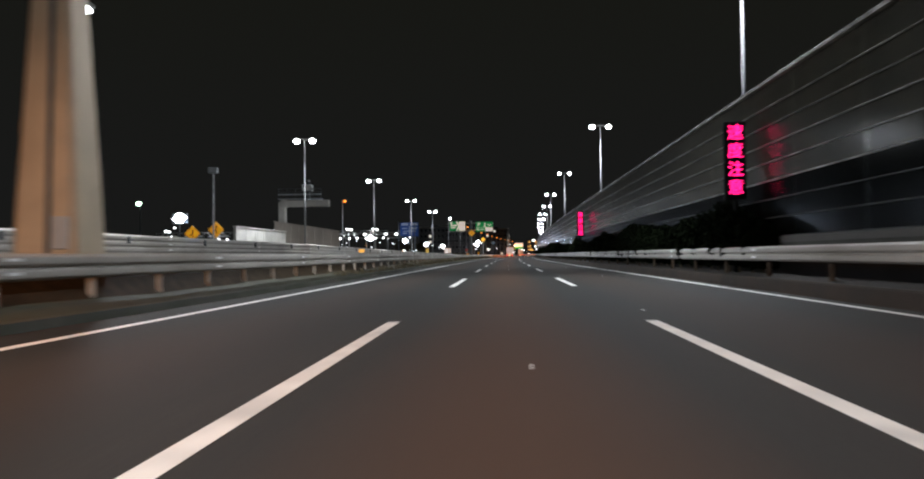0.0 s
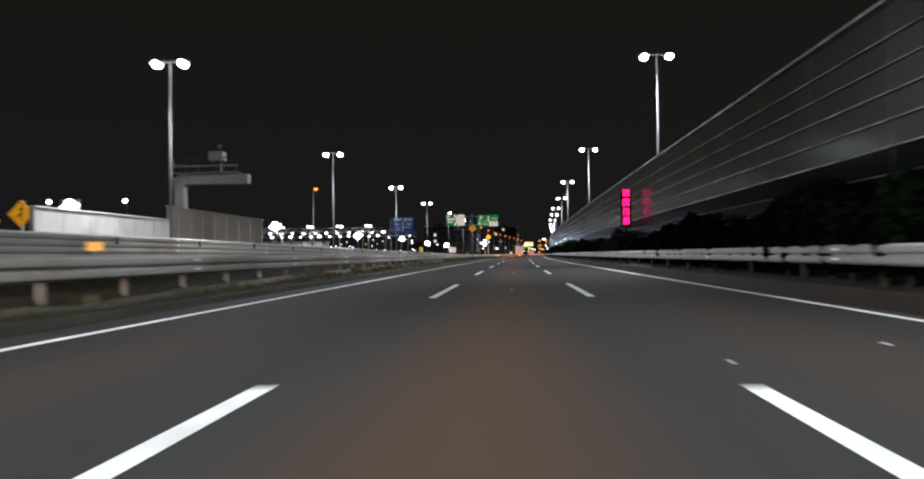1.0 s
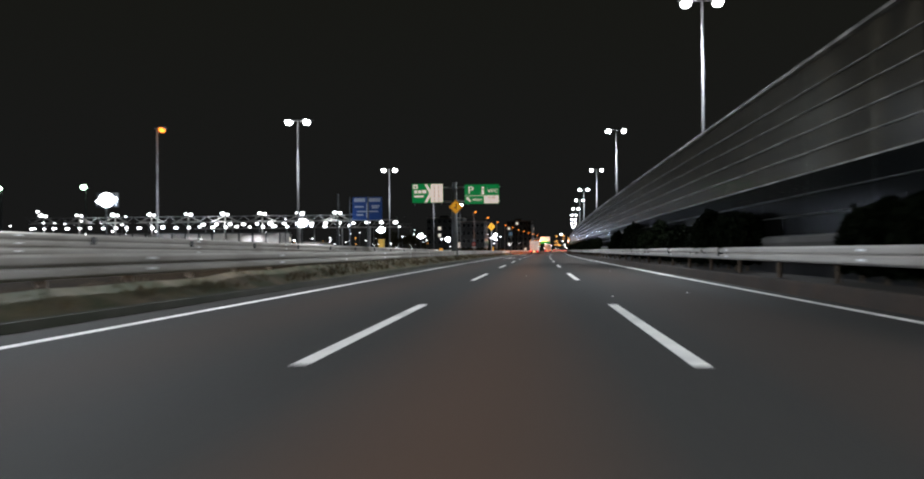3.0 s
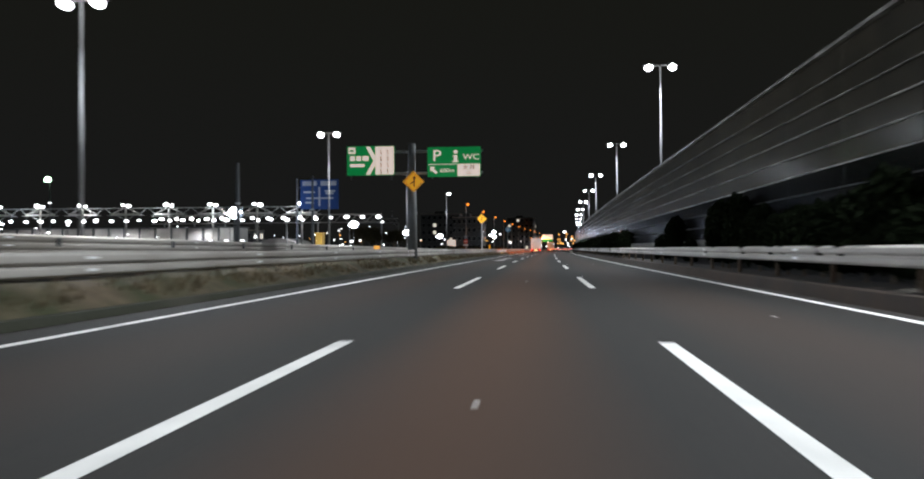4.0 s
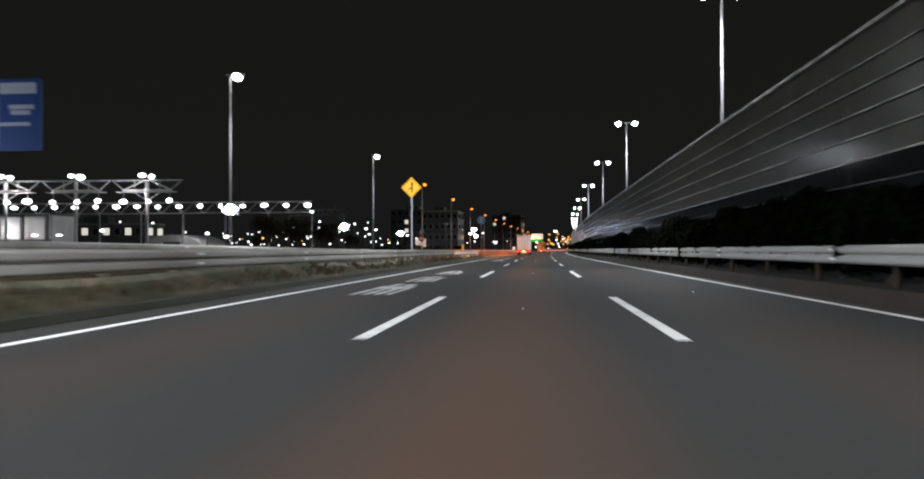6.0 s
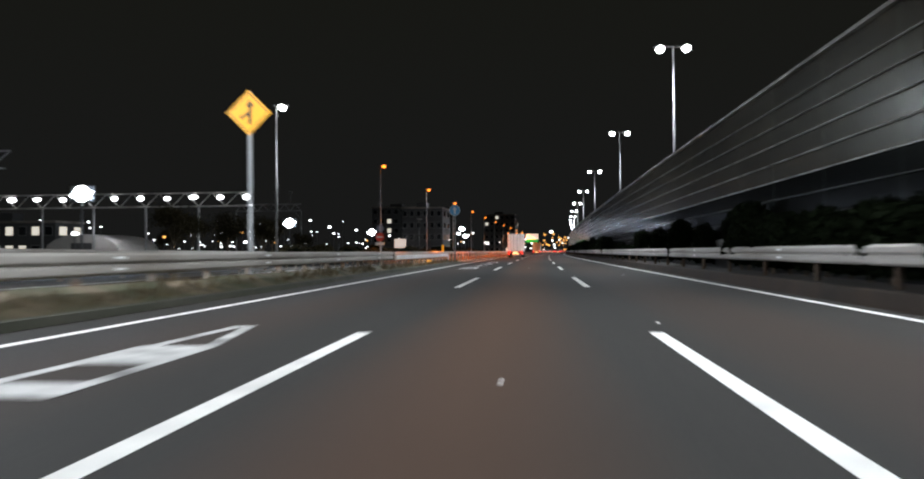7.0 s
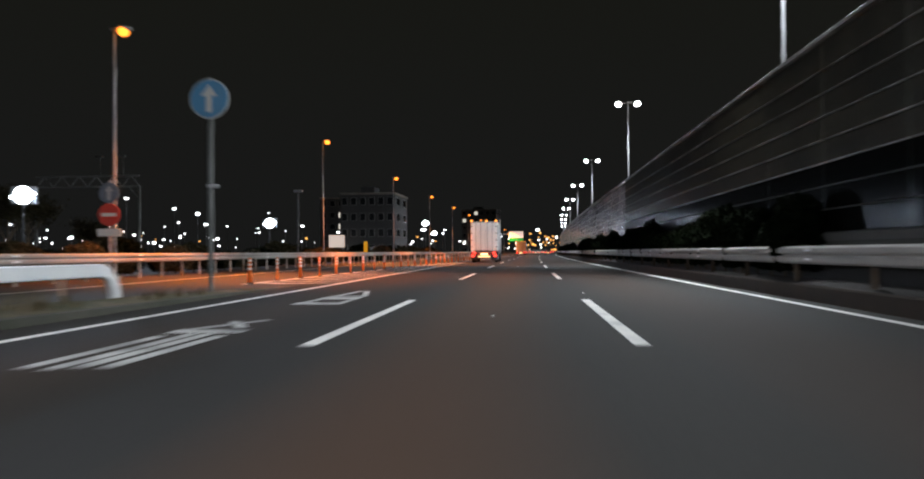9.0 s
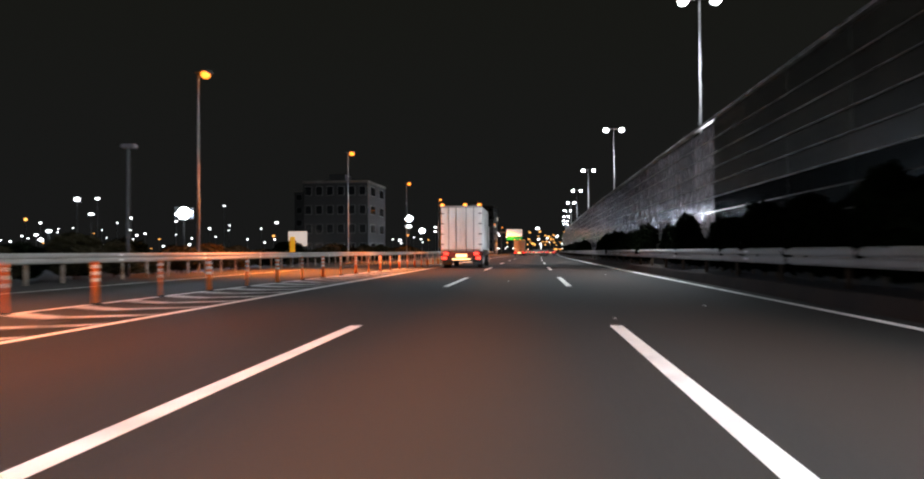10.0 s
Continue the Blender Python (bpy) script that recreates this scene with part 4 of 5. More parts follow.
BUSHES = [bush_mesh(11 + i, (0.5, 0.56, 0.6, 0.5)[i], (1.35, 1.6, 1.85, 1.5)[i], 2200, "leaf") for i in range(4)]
TRUNK = Shape().tube((0, 0, -0.15), (0.02, 0.01, 0.5), 0.05, 0.035, 7).tube((0.02, 0, 0.3), (0.2, 0.1, 0.8), 0.025, 0.012, 6).tube((0.02, 0, 0.3), (-0.2, -0.05, 0.8), 0.025, 0.012, 6).mesh("trunk", M["bark"])
rnd = random.Random(4)
spots = []
for a, b, big in ((21, 63, 1.0), (65.5, 66.5, 1.05), (70, 77.5, 1.05), (79.5, 84, 1.0), (87, 92, 1.0), (100, 126, 1.0), (127.5, 131, 1.15), (136, 136.5, 0.8), (139.7, 140, 1.0), (144, 144.5, 0.75),
                  (162, 206, 1.0), (211, 211.3, 1.1), (215.6, 216, 1.15), (222, 222.3, 1.1), (228.8, 229, 1.15), (232.0, 246.0, 0.62), (252, 268, 0.95), (269.5, 286.2, 1.0), (288.6, 294.6, 0.95),
                  (300.4, 328, 0.95), (345, 440, 0.9)):
    y = a
    while y <= b:
        spots.append((y, big * rnd.uniform(0.9, 1.1)))
        y += rnd.uniform(1.0, 1.35)
for y, big in spots:
    t = thing("hedge_shrub", "clipped dark green evergreen shrub in the soil bed", "shrub", (6.62 + rnd.uniform(-0.06, 0.06), y, 0.33), "shrubs of the central reserve", turn=rnd.uniform(0, 360))
    t.scale = (min(1.0, big) * 0.8, min(1.0, big) * 0.95, big)
    part("crown", BUSHES[rnd.randrange(4)], None, t)
    part("trunk", TRUNK, None, t)

# low shrubs behind the outer rail
LOW = [bush_mesh(31 + i, 0.85, 1.35, 1600, ("leaf_b", "leaf")[i % 2], 0.07) for i in range(3)]
for i in range(100):
    y = 236 + i * 1.5 + rnd.uniform(-0.6, 0.6)
    t = thing("roadside_shrub", "loose dark shrub behind the outer guard rail", "shrub", (-16.9 - rnd.uniform(0, 1.6), y, 0.0), "shrubs behind the outer rail", turn=rnd.uniform(0, 360))
    f = rnd.uniform(0.7, 1.25)
    t.scale = (f, f, f * rnd.uniform(0.8, 1.1))
    part("crown", LOW[i % 3], None, t)
    part("trunk", TRUNK, None, t)


# ---- signs ----
def plate(w, h, y0=0.0, y1=0.04, c=0.03):
    """An upright plate with cut corners, centred, facing the road (towards -y)."""
    return Shape().slab([(-w / 2 + c, -h / 2), (w / 2 - c, -h / 2), (w / 2, -h / 2 + c), (w / 2, h / 2 - c), (w / 2 - c, h / 2), (-w / 2 + c, h / 2), (-w / 2, h / 2 - c), (-w / 2, -h / 2 + c)], y0, y1)


def rect(x0, x1, z0, z1, lift=0.004, thick=0.006):
    return Shape().box(x0, x1, -lift - thick, -lift, z0, z1)


gantry = thing("sign_gantry", "grey T-shaped sign gantry with two lit green direction signs", "sign gantry", (-7.2, 148.9, 0))
part("column", Shape().tube((0, 0, -0.1), (0, 0, 7.3), 0.30, 0.22, 18), M["dull_steel"], gantry, smooth=True)
part("base_plate", Shape().box(-0.5, 0.5, -0.5, 0.5, 0.1, 0.3, 0.03), M["concrete_dark"], gantry)
for z in (5.55, 6.85):
    part("arm", Shape().tube((-3.95, 0.12, z), (4.2, 0.12, z), 0.075, 0.075, 12), M["steel"], gantry)
for x in (-3.7, -1.25, 1.2, 3.9):
    part("bracket", Shape().box(x - 0.04, x + 0.04, -0.02, 0.1, 5.2, 7.1, 0.01), M["dark_steel"], gantry)

# sign with the services ahead
sg = part("services_sign", plate(3.25, 2.12), M["sign_green"], gantry, "green services sign with white symbols")
sg.matrix_basis = Matrix.LocRotScale((2.52, -0.12, 6.18), None, (0.97, 1, 0.83))
lettering("letter", "P", 1.12, (-1.05, -0.01, 0.42), M["sign_white"], sg)
part("symbol", Shape().ball((0.1, -0.008, 0.70), 0.13, 0.012, 0.13, 14, 8).slab([(-0.1, -0.02), (0.27, -0.02), (0.27, 0.06), (0.2, 0.06), (0.2, 0.47), (-0.06, 0.47), (-0.06, 0.40), (0.0, 0.40), (0.0, 0.06), (-0.1, 0.06)], -0.012, -0.004),
     M["sign_white"], sg, "white information symbol")
lettering("letters", "WC", 0.58, (1.05, -0.01, 0.32), M["sign_white"], sg)
part("divider", rect(-1.6, 1.6, -0.19, -0.15), M["sign_white"], sg)
part("arrow", Shape().slab([(-1.45, -0.32), (-1.45, -0.68), (-1.36, -0.59), (-1.12, -0.86), (-1.0, -0.74), (-1.26, -0.48), (-1.14, -0.36)], -0.012, -0.004), M["sign_white"], sg, "white slanting arrow")
lettering("letters", "600m", 0.40, (-0.42, -0.01, -0.62), M["sign_white"], sg)
pp = part("name_panel", rect(0.22, 1.58, -1.02, -0.21), M["sign_white"], sg, "pale panel with dark writing")
lettering("letters", "大井", 0.42, (0.9, -0.014, -0.45), M["sign_ink"], pp)
lettering("letters", "Oi", 0.30, (0.9, -0.014, -0.83), M["sign_ink"], pp)

# junction sign with a pale list
sg = part("junction_sign", plate(3.45, 2.0), M["sign_green"], gantry, "green junction sign with a pale arrow-shaped list")
sg.matrix_basis = Matrix.LocRotScale((-2.48, -0.12, 6.32), None, (0.83, 1, 0.87))
part("list_panel", rect(0.35, 1.69, -0.96, 0.96), M["sign_white"], sg, "pale list of places")
part("chevron", Shape().slab([(-0.35, 0.96), (-0.05, 0.96), (0.33, 0.32), (0.33, -0.32), (-0.05, -0.96), (-0.35, -0.96), (0.2, 0.0)], -0.012, -0.004), M["sign_white"], sg, "pale arrow-shaped border")
for ix in (0.75, 1.25):
    for iz in range(4):
        for k in range(2):
            part("writing_bar", rect(ix - 0.07 + 0.03 * k, ix + 0.04 + 0.03 * k, 0.66 - iz * 0.44 - 0.17 * k - 0.05, 0.66 - iz * 0.44 - 0.17 * k + 0.05, 0.012), M["sign_ink"], sg)
part("route_badge", rect(-1.62, -1.12, 0.50, 0.92), M["sign_white"], sg)
part("writing_bar", rect(-1.5, -1.24, 0.62, 0.78, 0.012), M["sign_green"], sg)
for x0, x1 in ((-1.5, -1.15), (-1.05, -0.7), (-0.6, -0.15)):
    part("writing_bar", rect(x0, x1, 0.0, 0.32), M["sign_white"], sg)
part("writing_bar", rect(-1.5, -0.45, -0.42, -0.22), M["sign_white"], sg)


def diamond(parent, x, y, z, size=0.74):
    d = part("warning_plate", Shape().slab([(0, -size), (size, 0), (0, size), (-size, 0)], 0, 0.03), M["sign_yellow"], parent, "yellow diamond warning plate")
    d.location = (x, y, z)
    b = size / 0.74
    part("merge_symbol", Shape().slab([(0.0, -0.38 * b), (0.09 * b, -0.38 * b), (0.09 * b, 0.2 * b), (0.17 * b, 0.2 * b), (0.045 * b, 0.42 * b), (-0.08 * b, 0.2 * b), (0.0, 0.2 * b),
                                       (0.0, 0.04 * b), (-0.28 * b, -0.14 * b), (-0.24 * b, -0.22 * b), (0.0, -0.06 * b)], -0.01, -0.003), M["black"], d, "black merging arrow")
    border = Shape()
    s = size * 0.90
    q = size * 0.84
    for a, c in (((0, -s), (s, 0)), ((s, 0), (0, s)), ((0, s), (-s, 0)), ((-s, 0), (0, -s))):
        f = q / s
        border.add([(a[0], -0.005, a[1]), (c[0], -0.005, c[1]), (c[0] * f, -0.005, c[1] * f), (a[0] * f, -0.005, a[1] * f)], [(0, 1, 2, 3)])
    part("border", border, M["black"], d)
    return d


diamond(gantry, 0.15, -0.42, 5.02, 0.63)
for x, y, z, label in ((-7.35, 202.0, 4.78, "yellow merging warning diamond on a grey post at the verge"), (-22.2, 59.6, 3.05, "yellow warning diamond on a post beyond the slip road"),
                       (-24.4, 60.5, 2.8, "yellow warning diamond half hidden on a post")):
    t = thing("warning_sign", label, "warning sign", (x, y, 0), "warning diamonds")
    part("post", Shape().tube((0, 0.08, -0.1), (0, 0.08, z + 0.6), 0.06, 0.06, 10), M["steel"], t)
    part("bracket", Shape().box(-0.1, 0.1, 0.02, 0.1, z - 0.2, z - 0.12, 0.01).box(-0.1, 0.1, 0.02, 0.1, z + 0.15, z + 0.23, 0.01), M["dark_steel"], t)
    diamond(t, 0, -0.04, z, 0.62)

# blue direction sign of the street beyond
t = thing("direction_sign", "large dim blue street direction sign on a dark post", "road sign", (-24.05, 188.2, 0))
part("post", Shape().tube((-2.6, 0.3, -0.1), (-2.6, 0.3, 8.9), 0.13, 0.09, 12), M["dark_steel"], t)
part("arm", Shape().tube((-2.6, 0.3, 7.9), (1.6, 0.2, 7.9), 0.06, 0.06, 10).tube((-2.6, 0.3, 6.4), (1.6, 0.2, 6.4), 0.06, 0.06, 10), M["dark_steel"], t)
sg = part("sign_plate", plate(4.3, 3.25), M["sign_blue"], t, "blue plate with pale diagram")
sg.location = (0, 0, 7.12)
part("writing_bar", rect(-1.9, -0.3, 0.95, 1.45), M["sign_mark"], sg)
part("writing_bar", rect(0.15, 1.9, 0.95, 1.45), M["sign_mark"], sg).data.materials[0] = M["sign_mark"]
part("diagram_stem", rect(-0.1, 0.1, -1.3, 0.8), M["sign_mark"], sg)
part("diagram_cross", rect(-1.5, 1.6, -0.5, -0.34), M["sign_mark"], sg)
for x0, x1, z in ((-1.8, -0.5, 0.25), (0.6, 1.8, 0.35), (0.7, 1.6, 0.1), (-1.6, -0.6, -0.9)):
    part("writing_bar", rect(x0, x1, z - 0.1, z + 0.1), M["sign_mark"], sg)


def disc(r, y0, y1, n=28):
    return Shape().slab([(r * math.cos(2 * math.pi * i / n), r * math.sin(2 * math.pi * i / n)) for i in range(n)], y0, y1)


# round blue ahead-only sign at the merge nose
t = thing("ahead_only_sign", "round blue sign with a white upward arrow on a post", "road sign", (-6.95, 252.8, 0))
part("post", Shape().tube((0, 0.07, -0.1), (0, 0.07, 5.2), 0.06, 0.055, 12), M["dull_steel"], t)
d = part("disc", disc(0.45, 0, 0.03), M["disc_blue"], t)
d.location = (0, -0.03, 4.68)
part("rim", disc(0.48, 0.031, 0.05), M["white_band"], d)
part("arrow", Shape().slab([(-0.07, -0.32), (0.07, -0.32), (0.07, 0.06), (0.2, 0.06), (0.0, 0.34), (-0.2, 0.06), (-0.07, 0.06)], -0.01, -0.003), M["white_band"], d, "white arrow")
part("small_plate", Shape().box(-0.05, 0.22, -0.02, 0.03, 2.55, 2.63, 0.01), M["sign_mark"], t)

# signs on the first orange lamp
t = thing("sign_post", "post with a grey disc, a red disc and a white plate", "road sign", (-16.42, 266.1, 0))
part("post", Shape().tube((0, 0.06, -0.1), (0, 0.06, 4.0), 0.05, 0.05, 10), M["steel"], t)
d = part("grey_disc", disc(0.42, 0, 0.03), M["disc_grey"], t, "faded blue-grey disc with a pale arrow")
d.location = (0, -0.03, 3.5)
part("arrow", Shape().slab([(-0.07, -0.3), (0.07, -0.3), (0.07, 0.06), (0.18, 0.06), (0.0, 0.3), (-0.18, 0.06), (-0.07, 0.06)], -0.01, -0.003), M["sign_mark"], d)
d = part("red_disc", disc(0.46, 0, 0.03), M["sign_red"], t, "round red plate with a white bar")
d.location = (0, -0.03, 2.6)
part("bar", rect(-0.32, 0.32, -0.07, 0.07), M["white_band"], d)
part("lower_plate", Shape().box(-0.5, 0.5, -0.03, 0.0, 1.72, 2.02, 0.01), M["white_band"], t, "small white plate")

# lane delineator posts along the merge: stout ones and thin ones in turn
def delineator(label, r, x, y):
    t = thing("delineator_post", label, "delineator", (x, y, 0.02), "delineators along the merge")
    part("foot", Shape().tube((0, 0, 0), (0, 0, 0.035), r + 0.09, r + 0.06, 14), M["rubber"], t)
    part("tube", Shape().tube((0, 0, 0.03), (0, 0, 0.80), r, r * 0.9, 14).ball((0, 0, 0.80), r * 0.9, r * 0.9, 0.03, 14, 5), M["orange_rubber"], t, smooth=True)
    for z in (0.44, 0.57, 0.70):
        part("band", Shape().tube((0, 0, z), (0, 0, z + 0.065), r + 0.002, r + 0.0005, 14), M["white_band"], t, "white reflective band")
    return t


kinds = []
for i in range(34):
    y = 259.0 + i * 2.6
    x = zebra_left(y) + 0.1
    if i < 2:
        kinds.append(delineator(("stout orange delineator post with three white bands", "thin orange delineator post with three white bands")[i], (0.058, 0.030)[i], x, y))
    else:
        copy_thing(kinds[i % 2], pose(x, y, 0.02))


# ---- vehicles ----
def wheel(parent, x, y, r=0.5, w=0.28):
    ty = part("wheel", Shape().tube((x - w / 2, y, r), (x + w / 2, y, r), r, r, 20).tube((x - w / 2 - 0.01, y, r), (x - w / 2, y, r), r * 0.9, r * 0.96, 20), M["rubber"], parent)
    part("rim", Shape().tube((x - w / 2 - 0.02, y, r), (x + w / 2 + 0.02, y, r), r * 0.52, r * 0.52, 14), M["steel"], ty)


def box_truck(label, x, y, width=2.48, height=3.72, length=9.6, group="", scale=1.0):
    t = thing("box_truck", label, "truck", (x, y, 0), group)
    w = width / 2
    body = part("cargo_box", Shape().box(-w, w, 0.06, length - 2.4, 1.02, height, 0.04), M["truck_white"], t, "white van body")
    for sx in (-1, 1):
        d = part("rear_door", Shape().box(sx * 0.02, sx * (w - 0.07), 0.0, 0.055, 1.12, height - 0.12, 0.015), M["truck_white"], body)
        for i in range(4):
            xr = sx * (0.16 + i * 0.27)
            part("rib", Shape().box(xr - 0.035, xr + 0.035, -0.018, 0.002, 1.16, height - 0.16, 0.008), M["truck_white"], d)
        for xr in (0.3, 0.75):
            part("lock_bar", Shape().tube((sx * xr, -0.035, 1.0), (sx * xr, -0.035, height - 0.05), 0.018, 0.018, 8), M["dark_steel"], d)
        for i in range(4):
            zz = 1.4 + i * 0.62
            part("hinge", Shape().box(sx * (w - 0.2), sx * (w + 0.01), -0.03, 0.03, zz, zz + 0.06, 0.008), M["dark_steel"], d)
    for i in range(8):
        part("side_rib", Shape().box(w - 0.005, w + 0.02, 0.5 + i * 0.85, 0.56 + i * 0.85, 1.1, height - 0.08), M["truck_white"], body)
    part("cab", Shape().box(-w + 0.05, w - 0.05, length - 2.2, length, 0.7, 2.9, 0.18), M["truck_white"], t)
    part("chassis", Shape().box(-0.45, 0.45, 0.2, length - 1.5, 0.62, 0.98, 0.03), M["chassis"], t)
    part("bumper", Shape().box(-w + 0.05, w - 0.05, -0.02, 0.12, 0.42, 0.58, 0.03), M["chassis"], t)
    part("mudguard", Shape().box(-w + 0.02, -w + 0.62, 0.75, 0.79, 0.2, 0.95, 0.01), M["chassis"], t)
    part("mudguard", Shape().box(w - 0.62, w - 0.02, 0.75, 0.79, 0.2, 0.95, 0.01), M["chassis"], t)
    part("tail_panel", Shape().box(-w + 0.02, w - 0.02, 0.0, 0.05, 0.66, 0.98, 0.015), M["tail_panel"], t, "dark red tail panel")
    for sx in (-1, 1):
        for dx, z in ((0.34, 0.88), (0.22, 0.62)):
            part("tail_light", Shape().box(sx * (w - dx) - 0.13, sx * (w - dx) + 0.13, -0.05, -0.01, z - 0.08, z + 0.08, 0.02), M["tail"], t, "glowing red tail light")
        for yy in (1.5, 2.7, length - 1.3):
            wheel(t, sx * (w - 0.2), yy)
    part("number_plate", Shape().box(-0.33, 0.33, -0.04, -0.02, 0.66, 0.86, 0.01), M["plate_glow"], t, "lit number plate")
    part("plate_lamp_bar", Shape().box(-0.55, 0.55, -0.05, -0.02, 0.50, 0.58, 0.01), M["plate_glow"], t)
    for sx in (-0.92, 0.18, 0.88):
        part("marker_light", Shape().ball((sx * w, 0.1, height + 0.07), 0.13, 0.08, 0.10, 12, 7), M["marker"], t, "glowing amber marker light", smooth=True)
    part("top_trim", Shape().box(-w + 0.02, w - 0.02, 0.0, 0.07, height - 0.09, height + 0.02, 0.015), M["steel"], t)
    part("mirror", Shape().box(w + 0.02, w + 0.2, length - 0.3, length - 0.2, 1.9, 2.4, 0.03), M["chassis"], t)
    return t


def car(label, x, y, group="cars far ahead", turned=False):
    t = thing("car", label, "car", (x, y, 0), group, turn=180 if turned else 0)
    s = Shape()
    side = [(0.0, 0.35), (0.0, 0.85), (0.15, 0.98), (0.75, 1.05), (1.25, 1.45), (2.6, 1.48), (3.35, 1.0), (4.25, 0.85), (4.4, 0.6), (4.4, 0.35)]
    pts = []
    for sx, f in ((-0.86, 1), (0.86, 1)):
        pts += [(sx * (1 if z < 1.1 else 0.84), yy, z) for yy, z in side]
    n = len(side)
    s.add(pts, [tuple(range(n)), tuple(range(2 * n - 1, n - 1, -1))] + [(i, (i + 1) % n, n + (i + 1) % n, n + i) for i in range(n)])
    part("body", s, M["car_paint"], t)
    part("rear_window", Shape().add([(-0.62, 0.80, 1.07), (0.62, 0.80, 1.07), (0.58, 1.18, 1.41), (-0.58, 1.18, 1.41), (-0.62, 0.84, 1.05), (0.62, 0.84, 1.05), (0.58, 1.22, 1.39), (-0.58, 1.22, 1.39)],
                                    [(0, 1, 2, 3), (4, 7, 6, 5), (0, 4, 5, 1), (3, 2, 6, 7)]), M["glass"], t)
    for sx in (-1, 1):
        part("tail_light", Shape().box(sx * 0.62 - 0.16, sx * 0.62 + 0.16, -0.03, 0.05, 0.70, 0.86, 0.02), M["tail"], t)
        part("headlamp", Shape().box(sx * 0.62 - 0.14, sx * 0.62 + 0.14, 4.34, 4.43, 0.62, 0.78, 0.02), M["headlamp"], t)
        for yy in (0.8, 3.5):
            wheel(t, sx * 0.76, yy, 0.31, 0.2)
    part("number_plate", Shape().box(-0.17, 0.17, -0.02, 0.0, 0.55, 0.72, 0.005), M["plate_glow"], t)
    return t


box_truck("white box truck with ribbed rear doors and red tail lights", -3.45, 307.5)
box_truck("white box truck far ahead in the middle lane", -3.4, 440.0, 2.4, 3.5, 8.5)
for i, (x, y) in enumerate(((3.5, 432), (-3.4, 468), (0.1, 455), (3.4, 486), (-3.5, 500), (0.0, 530), (3.5, 515), (-3.5, 575), (3.4, 545), (0.2, 500), (3.5, 575), (0.1, 566), (-3.4, 540), (3.4, 606), (0.0, 600))):
    car("small dark car with lit red tail lights", x, y)

# added oncoming car on the other carriageway, to light the barrier from behind
car("added oncoming car with lit headlamps to brighten the noise barrier", 10.4, 305.5, "oncoming cars", turned=True)

# ---- beyond the slip road ----
# pale walls
t = thing("boundary_wall", "pale smooth concrete boundary wall", "wall", (-19.6, 56.2, 0))
for i in range(6):
    part("wall_panel", Shape().box(-0.1, 0.1, i * 2.2 + 0.01, i * 2.2 + 2.19, -0.1, 3.1, 0.015), M["concrete"], t)
part("coping", Shape().box(-0.16, 0.16, 0, 13.2, 3.1, 3.18, 0.02), M["concrete"], t)
t = thing("ramp_wall", "brownish ribbed concrete wall with a sloping top", "wall", (-22.0, 74.5, 0))
for i in range(8):
    xa, xb = i * 0.77, i * 0.77 + 0.757
    za, zb = 4.25 - 0.159 * xa, 4.25 - 0.159 * xb
    part("wall_panel", Shape().slab([(xa, -0.1), (xb, -0.1), (xb, zb), (xa, za)], -0.1, 0.1), M["ramp_concrete"], t)
    part("rib", Shape().slab([(xb - 0.05, -0.1), (xb + 0.05, -0.1), (xb + 0.05, zb), (xb - 0.05, zb)], -0.16, -0.102), M["ramp_concrete"], t)
part("coping", Shape().slab([(-0.05, 4.25), (6.22, 3.255), (6.22, 3.335), (-0.05, 4.33)], -0.2, 0.15), M["ramp_concrete"], t)

# portal frame with a camera box
t = thing("camera_gantry", "pale angular steel gantry with a walkway and a white box", "gantry", (-21.5, 75.4, 0))
part("column", Shape().box(-0.32, 0.34, -0.35, 0.35, -0.1, 5.6, 0.06), M["concrete"], t)
part("corner", Shape().slab([(-0.32, 5.6), (0.34, 5.6), (0.5, 5.7), (0.5, 6.38), (0.05, 6.38), (-0.32, 6.1)], -0.35, 0.35), M["concrete"], t)
part("arm", Shape().box(0.5, 4.55, -0.33, 0.33, 5.7, 6.32, 0.05), M["concrete"], t)
part("walkway", Shape().box(-0.3, 3.9, -0.5, 0.4, 6.40, 6.46).box(-0.3, 3.9, -0.5, -0.46, 6.80, 6.92), M["steel"], t)
for i in range(6):
    part("rail_post", Shape().tube((-0.25 + i * 0.82, -0.45, 6.4), (-0.25 + i * 0.82, -0.45, 7.4), 0.025, 0.025, 6), M["dark_steel"], t)
part("handrail", Shape().tube((-0.3, -0.45, 7.4), (3.9, -0.45, 7.4), 0.025, 0.025, 6).tube((-0.3, -0.45, 7.1), (3.9, -0.45, 7.1), 0.02, 0.02, 6), M["dark_steel"], t)
part("white_box", Shape().box(2.02, 2.95, -0.5, 0.3, 7.2, 7.8, 0.04), M["wall_white"], t, "white equipment box")
part("box_foot", Shape().box(2.3, 2.7, -0.2, 0.2, 6.46, 7.2, 0.02), M["dark_steel"], t)
part("beacon", Shape().tube((2.58, 0, 7.8), (2.58, 0, 8.1), 0.13, 0.1, 10), M["dark_steel"], t)
part("beacon_dome", Shape().ball((2.58, 0, 8.18), 0.14), M["wall_white"], t)

